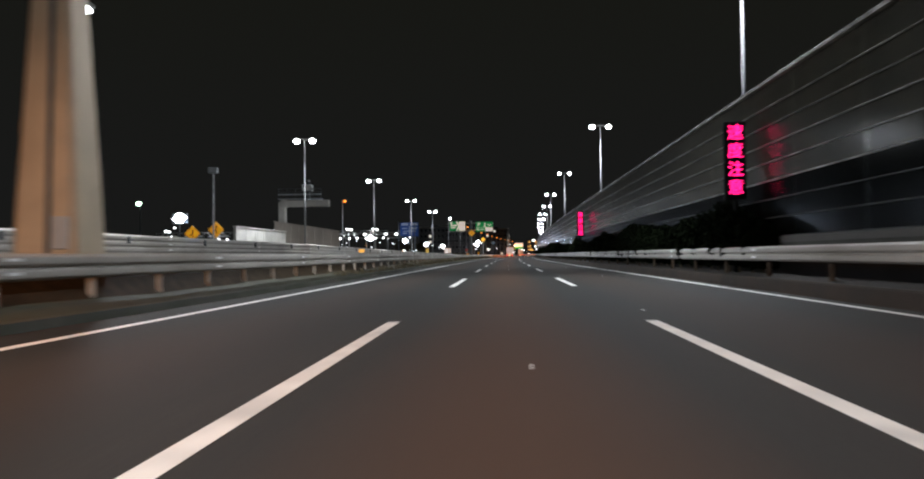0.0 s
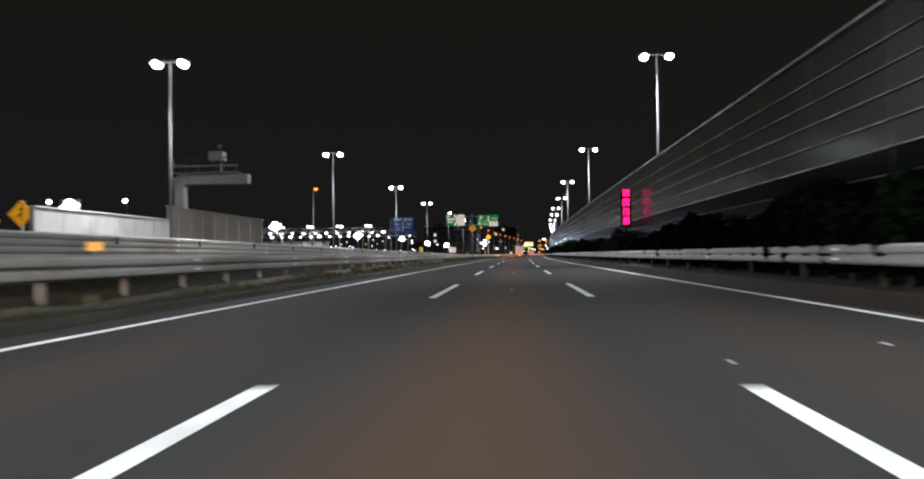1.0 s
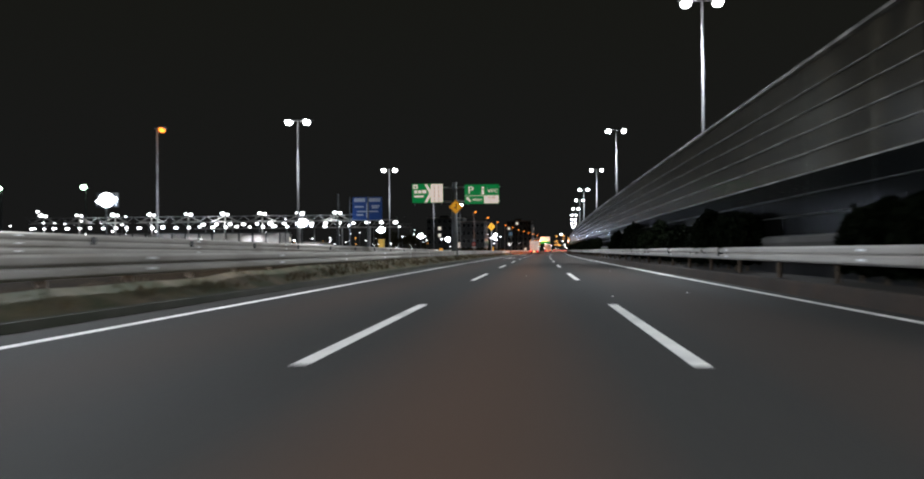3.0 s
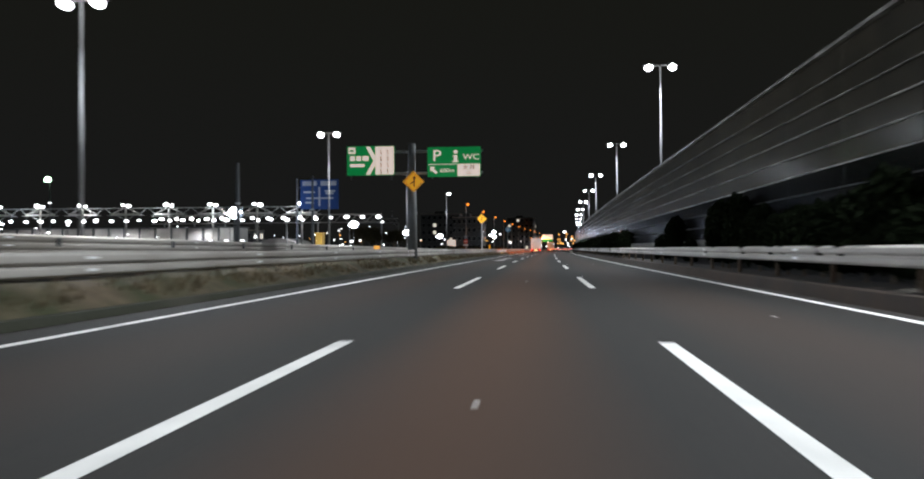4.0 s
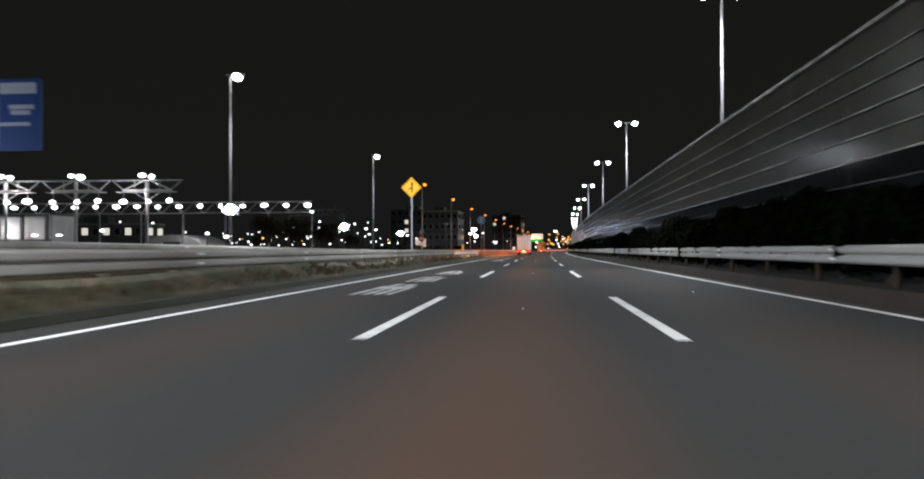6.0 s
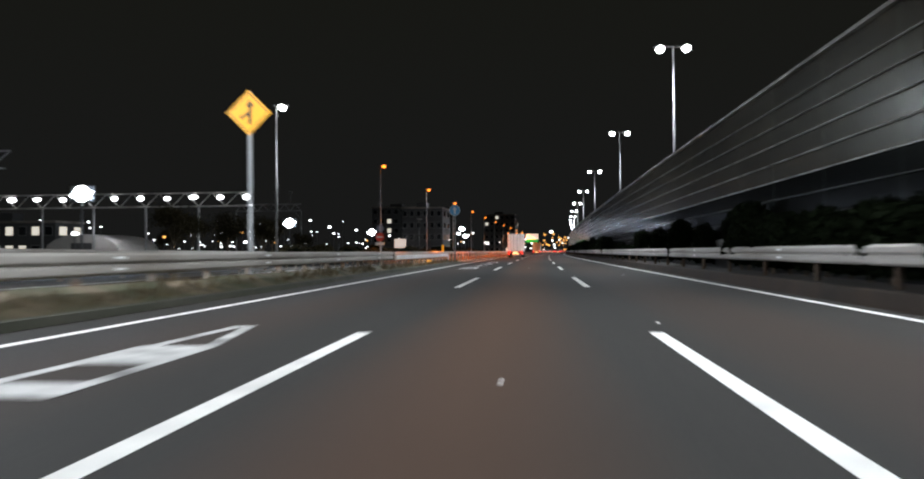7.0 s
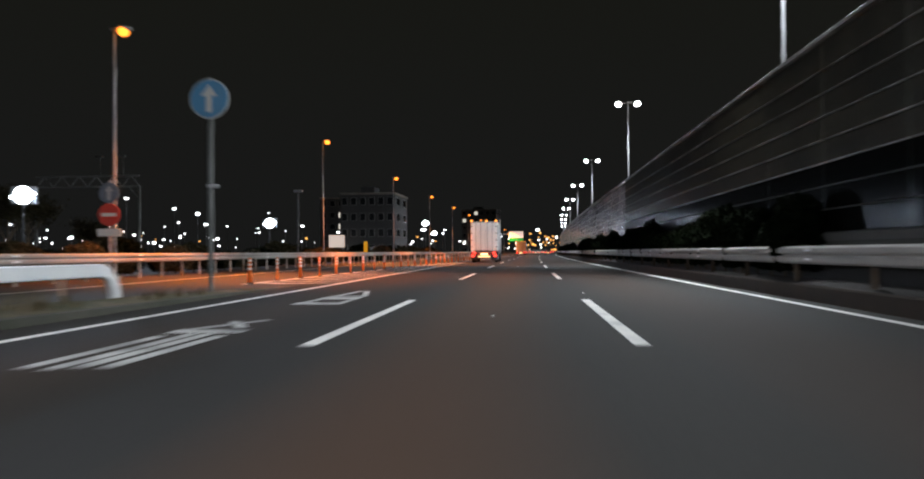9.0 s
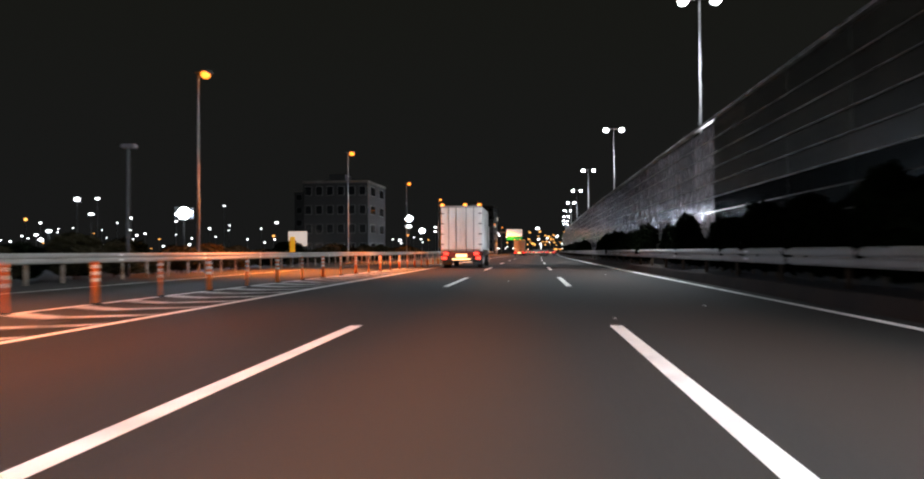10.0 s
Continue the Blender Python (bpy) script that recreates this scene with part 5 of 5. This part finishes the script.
t = thing("camera_pole", "thin grey pole with an unlit box head", "pole", (-17.4, 46.0, 0))
part("pole", Shape().tube((0, 0, -0.1), (0, 0, 6.0), 0.07, 0.05, 10), M["steel"], t)
part("head", Shape().box(-0.28, 0.28, -0.15, 0.15, 5.9, 6.25, 0.04), M["steel"], t)
t = thing("camera_pole", "thin dark pole with an unlit flat lamp head", "pole", (-16.4, 293.0, 0))
part("pole", Shape().tube((0, 0, -0.1), (0, 0, 5.5), 0.075, 0.055, 10), M["dark_steel"], t)
part("head", Shape().box(-0.3, 0.35, -0.15, 0.15, 5.48, 5.66, 0.04), M["pole"], t)
for x, y, h in ((-21.2, 176.0, 8.0), (-18.5, 150.5, 6.5)):
    t = thing("utility_pole", "plain dark utility pole", "pole", (x, y, 0))
    part("pole", Shape().tube((0, 0, -0.1), (0, 0, h), 0.15, 0.10, 12), M["dark_steel"], t)
    part("step_band", Shape().tube((0, 0, h * 0.6), (0, 0, h * 0.6 + 0.12), 0.15, 0.15, 12), M["steel"], t)

t = thing("control_cabinet", "yellow roadside control cabinet beside a lamp post", "cabinet", (-16.4, 164.0, 0))
part("body", Shape().box(-0.95, -0.38, -0.35, 0.35, 0.1, 2.3, 0.03), M["yellow_box"], t)
part("door", Shape().box(-0.91, -0.42, -0.375, -0.352, 0.4, 2.15, 0.01), M["yellow_box"], t)
part("handle", Shape().box(-0.5, -0.46, -0.40, -0.37, 1.2, 1.4, 0.008), M["dark_steel"], t)
part("roof", Shape().box(-1.0, -0.33, -0.42, 0.4, 2.3, 2.37, 0.02), M["yellow_box"], t)
part("plinth", Shape().box(-1.0, -0.33, -0.4, 0.4, -0.05, 0.1, 0.01), M["concrete_dark"], t)

# flood lights on short masts
first = None
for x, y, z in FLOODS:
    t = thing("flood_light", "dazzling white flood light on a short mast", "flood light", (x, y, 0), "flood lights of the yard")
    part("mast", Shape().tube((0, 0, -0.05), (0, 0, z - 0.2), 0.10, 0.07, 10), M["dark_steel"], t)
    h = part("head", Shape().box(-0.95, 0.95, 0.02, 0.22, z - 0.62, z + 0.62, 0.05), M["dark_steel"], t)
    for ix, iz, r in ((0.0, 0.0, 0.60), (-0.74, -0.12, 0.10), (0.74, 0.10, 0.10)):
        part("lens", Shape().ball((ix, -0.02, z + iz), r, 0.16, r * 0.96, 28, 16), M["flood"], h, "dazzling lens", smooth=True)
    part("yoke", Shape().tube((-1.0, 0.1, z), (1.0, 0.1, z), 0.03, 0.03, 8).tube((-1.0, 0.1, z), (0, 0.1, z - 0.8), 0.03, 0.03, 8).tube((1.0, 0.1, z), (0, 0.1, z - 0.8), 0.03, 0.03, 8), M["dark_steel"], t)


def high_mast(x, y, z, mat, label):
    t = thing("high_mast", label, "light mast", (x, y, 0), "high masts far off")
    part("mast", Shape().tube((0, 0, -0.05), (0, 0, z), z * 0.016, z * 0.008, 10), M["dark_steel"], t)
    part("crown", Shape().tube((0, 0, z - 0.2), (0, 0, z + 0.15), z * 0.06, z * 0.06, 14), M["dark_steel"], t)
    for i in (0,):
        part("lens", Shape().ball((0, -z * 0.05, z), z * 0.05, z * 0.025, z * 0.036, 16, 9), mat, t, "lit lamp", smooth=True)


high_mast(-193, 396, 28.5, M["green_lamp"], "far tall mast with a greenish white lamp")
high_mast(-233, 400, 28.8, M["green_lamp"], "far tall mast with a greenish white lamp")


# lattice canopy beams of the yard, set across the view
def truss(x0, x1, y, zb, zt, bay, label, steel="wall_white", post="steel", every=2):
    """A lattice beam of two chords and zigzag braces on box columns."""
    t = thing("lattice_canopy", label, "lattice beam", ((x0 + x1) / 2, y, 0), "lattice beams of the yard")
    w = (x1 - x0) / 2
    for z in (zb, zt):
        part("chord", Shape().box(-w, w, -0.09, 0.09, z - 0.09, z + 0.09, 0.02), M[steel], t)
    n = int(2 * w / bay)
    for i in range(n + 1):
        x = w - i * bay
        if i < n:
            part("brace", Shape().tube((x, 0, zb), (x - bay / 2, 0, zt), 0.06, 0.06, 6).tube((x - bay / 2, 0, zt), (x - bay, 0, zb), 0.06, 0.06, 6), M[steel], t)
        if i % every == 0:
            part("column", Shape().box(x - 0.12, x + 0.12, -0.12, 0.12, -0.05, zb, 0.02), M[post], t)
    return t


yard_b = truss(-97.5, -39.5, 292.0, 7.6, 9.5, 3.9, "pale lattice steel beam with lamps over the yard")
t = truss(-53.0, -41.2, 319.0, 8.3, 9.45, 1.95, "dim grey lattice steel beam with two unlit lamp hoods", "pole", "dull_steel", 6)
for x in (1.5, 4.1):
    part("hood_post", Shape().tube((x, 0, 9.45), (x, 0, 11.5), 0.05, 0.04, 8), M["dull_steel"], t)
    part("hood", Shape().box(x - 0.45, x + 0.3, -0.25, 0.25, 11.45, 11.68, 0.05), M["dull_steel"], t)
part("knee_brace", Shape().tube((4.6, 0, 8.3), (5.75, 0, 7.1), 0.07, 0.07, 8), M["dull_steel"], t)
rnd = random.Random(21)


def yard_lamp(x, y, z, r, mat, foot=True, label="small white yard lamp on a thin post"):
    t = thing("yard_lamp", label, "yard lamp", (x, y, 0), "yard lamps")
    if foot:
        part("post", Shape().tube((0, 0, -0.05), (0, 0, z), 0.05, 0.04, 6), M["dark_steel"], t)
    else:
        part("bracket", Shape().box(-0.05, 0.05, -0.02, 0.3, z + r * 0.6, z + r + 0.12, 0.01), M["dark_steel"], t)
    part("hood", Shape().box(-r, r, 0.02, r, z + r * 0.5, z + r * 1.1, 0.03), M["dark_steel"], t)
    part("lens", Shape().ball((0, 0, z), r * rnd.uniform(0.9, 1.7), r * 0.8, r * rnd.uniform(0.55, 0.95), 10, 6), mat, t, smooth=True)


def beam_lamp(beam, x, z, r, hung):
    """A lamp fixed to a lattice beam, above it or hanging below."""
    dx = x - beam.location.x
    lo, hi = sorted((z, hung))
    lamp_part = part("lamp", Shape().tube((dx, 0, lo), (dx, 0, hi), 0.05, 0.05, 6).box(dx - r, dx + r, 0.05, 0.25, z - r * 0.5, z + r * 0.7, 0.04), M["dark_steel"], beam)
    part("lens", Shape().ball((dx, -0.12, z), r * rnd.uniform(1.0, 1.6), r * 0.6, r * rnd.uniform(0.6, 0.85), 10, 6), M["dot"], lamp_part, "lit white lens", smooth=True)


def lamp_frame(x):
    """A column with a braced crossbeam, as they stand in a row over the yard."""
    t = thing("lamp_frame", "white steel column with a braced crossbeam and lit lamps", "lamp frame", (x, 236.4, 0), "lamp frames over the yard")
    part("column", Shape().box(-0.13, 0.13, -0.13, 0.13, -0.05, 8.35, 0.02), M["wall_white"], t)
    part("crossbeam", Shape().box(-3.92, 3.92, -0.07, 0.07, 8.40, 8.54, 0.02), M["steel"], t)
    part("lower_beam", Shape().box(-2.7, 2.7, -0.14, 0.14, 7.28, 7.52, 0.02), M["wall_white"], t)
    part("walkway", Shape().box(-3.3, 3.3, -0.35, 0.35, 7.20, 7.26, 0.01), M["steel"], t)
    for sx in (-1, 1):
        part("brace", Shape().tube((sx * 2.6, 0, 7.45), (sx * 0.3, 0, 8.48), 0.085, 0.085, 8), M["wall_white"], t)
        part("brace", Shape().tube((sx * 2.6, 0, 7.45), (sx * 3.85, 0, 8.45), 0.06, 0.06, 8), M["steel"], t)
        part("hanger", Shape().tube((sx * 1.4, 0, 7.45), (sx * 1.4, 0, 8.42), 0.05, 0.05, 6), M["wall_white"], t)
        part("strut", Shape().tube((0, 0, 6.3), (sx * 1.6, 0, 7.3), 0.05, 0.05, 6), M["steel"], t)
    return t


for i in range(9):
    x = -41.2 - 7.85 * i
    yard_a = lamp_frame(x)
    for dx, z, r in ((-0.5, 9.0, 0.38), (0.55, 8.85, 0.34), (-2.6, 6.2, 0.34), (0.2, 6.2, 0.30), (2.5, 6.3, 0.34)):
        beam_lamp(yard_a, x + dx, z, r * rnd.uniform(0.75, 1.05), 8.5 if z > 8 else 7.2)
for i in range(15):
    x = -40.2 - 3.9 * i
    beam_lamp(yard_b, x, 8.75 + 0.15 * rnd.random(), 0.46, 7.6)
# lamps scattered over the yard and the streets behind it
for i in range(230):
    y = rnd.uniform(150, 640)
    x = -rnd.uniform(26, 40 + 0.42 * y)
    if -105 < x < -36 and 232 < y < 246:
        continue
    z = rnd.choice((2.6, 3.2, 4.5, 5.5, 7.0)) + rnd.uniform(-0.4, 0.6) + (y > 350) * rnd.uniform(0, 2.5)
    yard_lamp(x, y, z, rnd.uniform(0.08, 0.16) * (0.5 + y / 330), M["dot"] if rnd.random() < 0.93 else M["dot_warm"])
for i in range(22):
    y = rnd.uniform(430, 800)
    x = rnd.uniform(-60, -18)
    yard_lamp(x, y, rnd.uniform(2.5, 9), rnd.uniform(0.22, 0.5), M["dot_warm"] if rnd.random() < 0.4 else M["dot"])
# lights of the town far ahead, where the road ends in the distance
for i in range(70):
    y = rnd.uniform(660, 1100)
    x = rnd.uniform(-36, 16)
    yard_lamp(x, y, rnd.uniform(1.5, 14), rnd.uniform(0.3, 0.75), M["dot_warm"] if rnd.random() < 0.7 else M["dot"])


# ---- buildings ----
def building(label, x0, x1, y0, y1, h, wall, floors, bays, lit=0.2, seed=1, kind="building"):
    rn = random.Random(seed)
    t = thing("building", label, "building", ((x0 + x1) / 2, (y0 + y1) / 2, 0), "buildings beyond the road")
    w, d = (x1 - x0) / 2, (y1 - y0) / 2
    part("wall", Shape().box(-w, w, -d, d, -0.1, h, 0.08), M[wall], t)
    part("roof", Shape().box(-w - 0.15, w + 0.15, -d - 0.15, d + 0.15, h, h + 0.35, 0.06), M["concrete_dark"], t)
    part("roof_plant", Shape().box(-w * 0.4, w * 0.1, -d * 0.4, d * 0.3, h + 0.35, h + 1.8, 0.06), M["wall_grey"], t)
    fh = h / floors
    for f in range(floors):
        for b in range(bays):
            xa = -w + 2 * w * (b + 0.22) / bays
            xb = -w + 2 * w * (b + 0.78) / bays
            za, zb = f * fh + fh * 0.35, f * fh + fh * 0.8
            win = part("window", Shape().box(xa - 0.06, xb + 0.06, -d - 0.05, -d - 0.002, za - 0.06, zb + 0.06, 0.015), M["steel"], t)
            part("pane", Shape().box(xa, xb, -d - 0.07, -d - 0.052, za, zb), M["lit_window"] if rn.random() < lit else M["glass"], win)
        nb = max(2, int(d / 2.5))
        for b in range(nb):
            ya = -d + 2 * d * (b + 0.25) / nb
            yb = -d + 2 * d * (b + 0.75) / nb
            za, zb = f * fh + fh * 0.35, f * fh + fh * 0.8
            win = part("window", Shape().box(w + 0.002, w + 0.05, ya - 0.06, yb + 0.06, za - 0.06, zb + 0.06, 0.015), M["steel"], t)
            part("pane", Shape().box(w + 0.052, w + 0.07, ya, yb, za, zb), M["lit_window"] if rn.random() < lit else M["glass"], win)
    return t


building("grey four-storey block with dark windows beyond the road", -36.6, -25.9, 388, 402, 12.2, "wall_grey", 4, 6, 0.0, 3)
t = thing("loading_hall", "low white loading hall with dark pillars and a row of lamps", "building", (-78.0, 243.0, 0), "buildings beyond the road")
part("wall", Shape().box(-24, 24, -2.0, 2.5, -0.1, 5.0, 0.06), M["wall_white"], t)
part("roof", Shape().box(-24.3, 24.3, -2.9, 2.8, 5.0, 5.22, 0.05), M["dark_steel"], t)
part("shutter_band", Shape().box(-23.8, 23.8, -2.06, -2.004, 0.0, 2.3, 0.02), M["wall_grey"], t, "dark band of closed shutters")
pillar = Shape().box(-0.16, 0.16, -0.16, 0.16, -0.1, 5.0, 0.02).mesh("pillar", M["dark_steel"])
tube_lamp = Shape().box(-0.3, 0.3, -0.06, 0.06, -0.07, 0.07, 0.02).mesh("tube_lamp", M["dot"])
for i in range(17):
    part("pillar", pillar, None, t).location = (-23.6 + i * 2.95, -2.6, 0)
    part("tube_lamp", tube_lamp, None, t).location = (-22.2 + i * 2.95, -2.5, 2.75)
building("dark long hall with a row of small lit windows", -96, -76, 304, 312, 6.0, "wall_grey", 2, 9, 0.5, 12)
building("plain office block far along the road", -64, -46, 470, 490, 17, "wall_grey", 5, 7, 0.08, 8)
building("plain tall block far along the road", -38, -22, 600, 620, 20, "wall_grey", 6, 6, 0.08, 9)

# white tent by the yard
t = thing("storage_tent", "white arched storage tent in the yard", "tent", (-66.0, 300.0, 0))
prof = [(6.0 * math.cos(radians(a)), 3.9 * math.sin(radians(a)) ** 0.7 if a not in (0, 180) else -0.05) for a in range(0, 181, 15)]
part("cover", Shape().extrude_y([(x, z) for x, z in prof], [-6, -3, 0, 3, 6]), M["wall_white"], t, smooth=False)
part("door", Shape().box(-1.6, 1.6, -6.06, -6.0, 0, 2.6, 0.02), M["wall_grey"], t)

# boards near the far end; emission replaces the light that falls on them
for x, y, w, z0, z1, m, label in ((-36.2, 384, 3.0, 2.0, 4.3, "sign_white", "white notice board on two thin legs"),):
    t = thing("notice_board", label, "board", (x, y, 0))
    part("board", Shape().box(-w / 2, w / 2, 0, 0.06, z0, z1, 0.02), M[m], t)
    for sx in (-1, 1):
        part("leg", Shape().tube((sx * w * 0.4, 0.1, -0.05), (sx * w * 0.4, 0.1, z1 - 0.1), 0.04, 0.04, 8), M["steel"], t)

t = thing("marker_post", "yellow upright marker plate on a short post by the rail", "marker", (-15.9, 315.0, 0))
part("post", Shape().tube((0, 0.05, -0.05), (0, 0.05, 2.0), 0.035, 0.035, 8), M["steel"], t)
part("plate", Shape().box(-0.18, 0.18, -0.03, 0.0, 0.85, 2.1, 0.01), M["sign_yellow"], t, "tall yellow plate")

# far sign gantry over the road
t = thing("far_sign_gantry", "overhead sign gantry with a pale sign far ahead", "sign gantry", (-15.8, 540.0, 0))
part("column", Shape().tube((0, 0, -0.1), (0, 0, 8.5), 0.25, 0.2, 12), M["steel"], t)
part("arm", Shape().tube((0, 0, 7.6), (9.4, 0, 7.6), 0.12, 0.12, 10), M["steel"], t)
part("sign_plate", Shape().box(3.6, 9.0, -0.1, -0.04, 6.2, 8.6, 0.03), M["sign_white"], t, "pale lit sign plate")
part("lower_plate", Shape().box(3.6, 9.0, -0.1, -0.04, 4.9, 6.15, 0.03), M["sign_green"], t)


# ---- trees of the yard edge ----
def tree_meshes(seed, h, r):
    rn = random.Random(seed)
    s = Shape()
    s.tube((0, 0, -0.1), (0.05, 0.02, h * 0.35), 0.13, 0.09, 8)
    tips = []
    for i in range(7):
        a = 2 * math.pi * i / 7 + rn.uniform(-0.3, 0.3)
        z0 = h * rn.uniform(0.3, 0.45)
        tip = (r * 0.75 * math.cos(a), r * 0.75 * math.sin(a), h * rn.uniform(0.6, 0.95))
        s.tube((0.05, 0.02, z0 - 0.1), tip, 0.05, 0.015, 6)
        tips.append(tip)
    s.tube((0.05, 0.02, h * 0.33), (0.1, 0, h * 0.9), 0.08, 0.02, 6)
    tips.append((0.1, 0, h * 0.9))
    pts, faces = [], []
    for i in range(2600):
        cx, cy, cz = rn.choice(tips)
        c = Vector((cx + rn.gauss(0, r * 0.26), cy + rn.gauss(0, r * 0.26), cz + rn.gauss(-0.1, r * 0.24)))
        d = Vector((rn.uniform(-1, 1), rn.uniform(-1, 1), rn.uniform(-1, 1))).normalized()
        e = d.orthogonal().normalized()
        f = d.cross(e)
        q = rn.uniform(0.05, 0.12)
        k = len(pts)
        pts += [c - e * q * 1.5, c - f * q * 0.7, c + e * q * 1.5, c + f * q * 0.7]
        faces.append((k, k + 1, k + 2, k + 3))
    return s.mesh("trunk", M["bark"]), Shape().add(pts, faces).mesh("crown", M["leaf_b"], flip=False)


TREES = [tree_meshes(51 + i, (5.2, 4.4, 6.0)[i], (1.7, 1.5, 2.0)[i]) for i in range(3)]
rnd = random.Random(9)
for i in range(9):
    y = 262 + i * 5 + rnd.uniform(-3, 3)
    x = -rnd.uniform(33, 44)
    t = thing("tree", "small thin-leaved tree at the edge of the yard", "tree", (x, y, 0), "trees at the yard edge", turn=rnd.uniform(0, 360))
    f = rnd.uniform(0.75, 1.1)
    t.scale = (f, f, f)
    tr, cr = TREES[i % 3]
    part("trunk", tr, None, t)
    part("crown", cr, None, t)


# ---- the road's gentle turn: the straight plan laid along the curve ----
def follow_bend(ob, oy):
    """Carry one mesh sideways with the road; oy is its parent's place along the road."""
    if ob.data.users == 1:
        for v in ob.data.vertices:
            v.co.x += bend(v.co.y + ob.location.y + oy)
    else:
        y = ob.location.y + oy
        ob.location.x += bend(y)
        ob.rotation_euler.z -= slope(y)


LONG_RUNS = [bpy.data.objects[name] for name in ("road", "slip_road", "kerb_left", "verge", "verge_grass", "kerb_right", "planting_bed")]
LONG_RUNS += [barrier, near_rail, far_rail, outer_rail, median_rail]
for ob in list(scene.objects):
    if ob.parent or ob.type == "CAMERA" or ob.name == "ground":
        continue
    if ob in LONG_RUNS:
        if ob.type == "MESH":
            follow_bend(ob, 0.0)
        for child in ob.children:
            follow_bend(child, ob.location.y)
    else:
        y = ob.location.y
        ob.location.x += bend(y)
        if ob.type == "EMPTY":
            ob.rotation_euler.z -= slope(y)
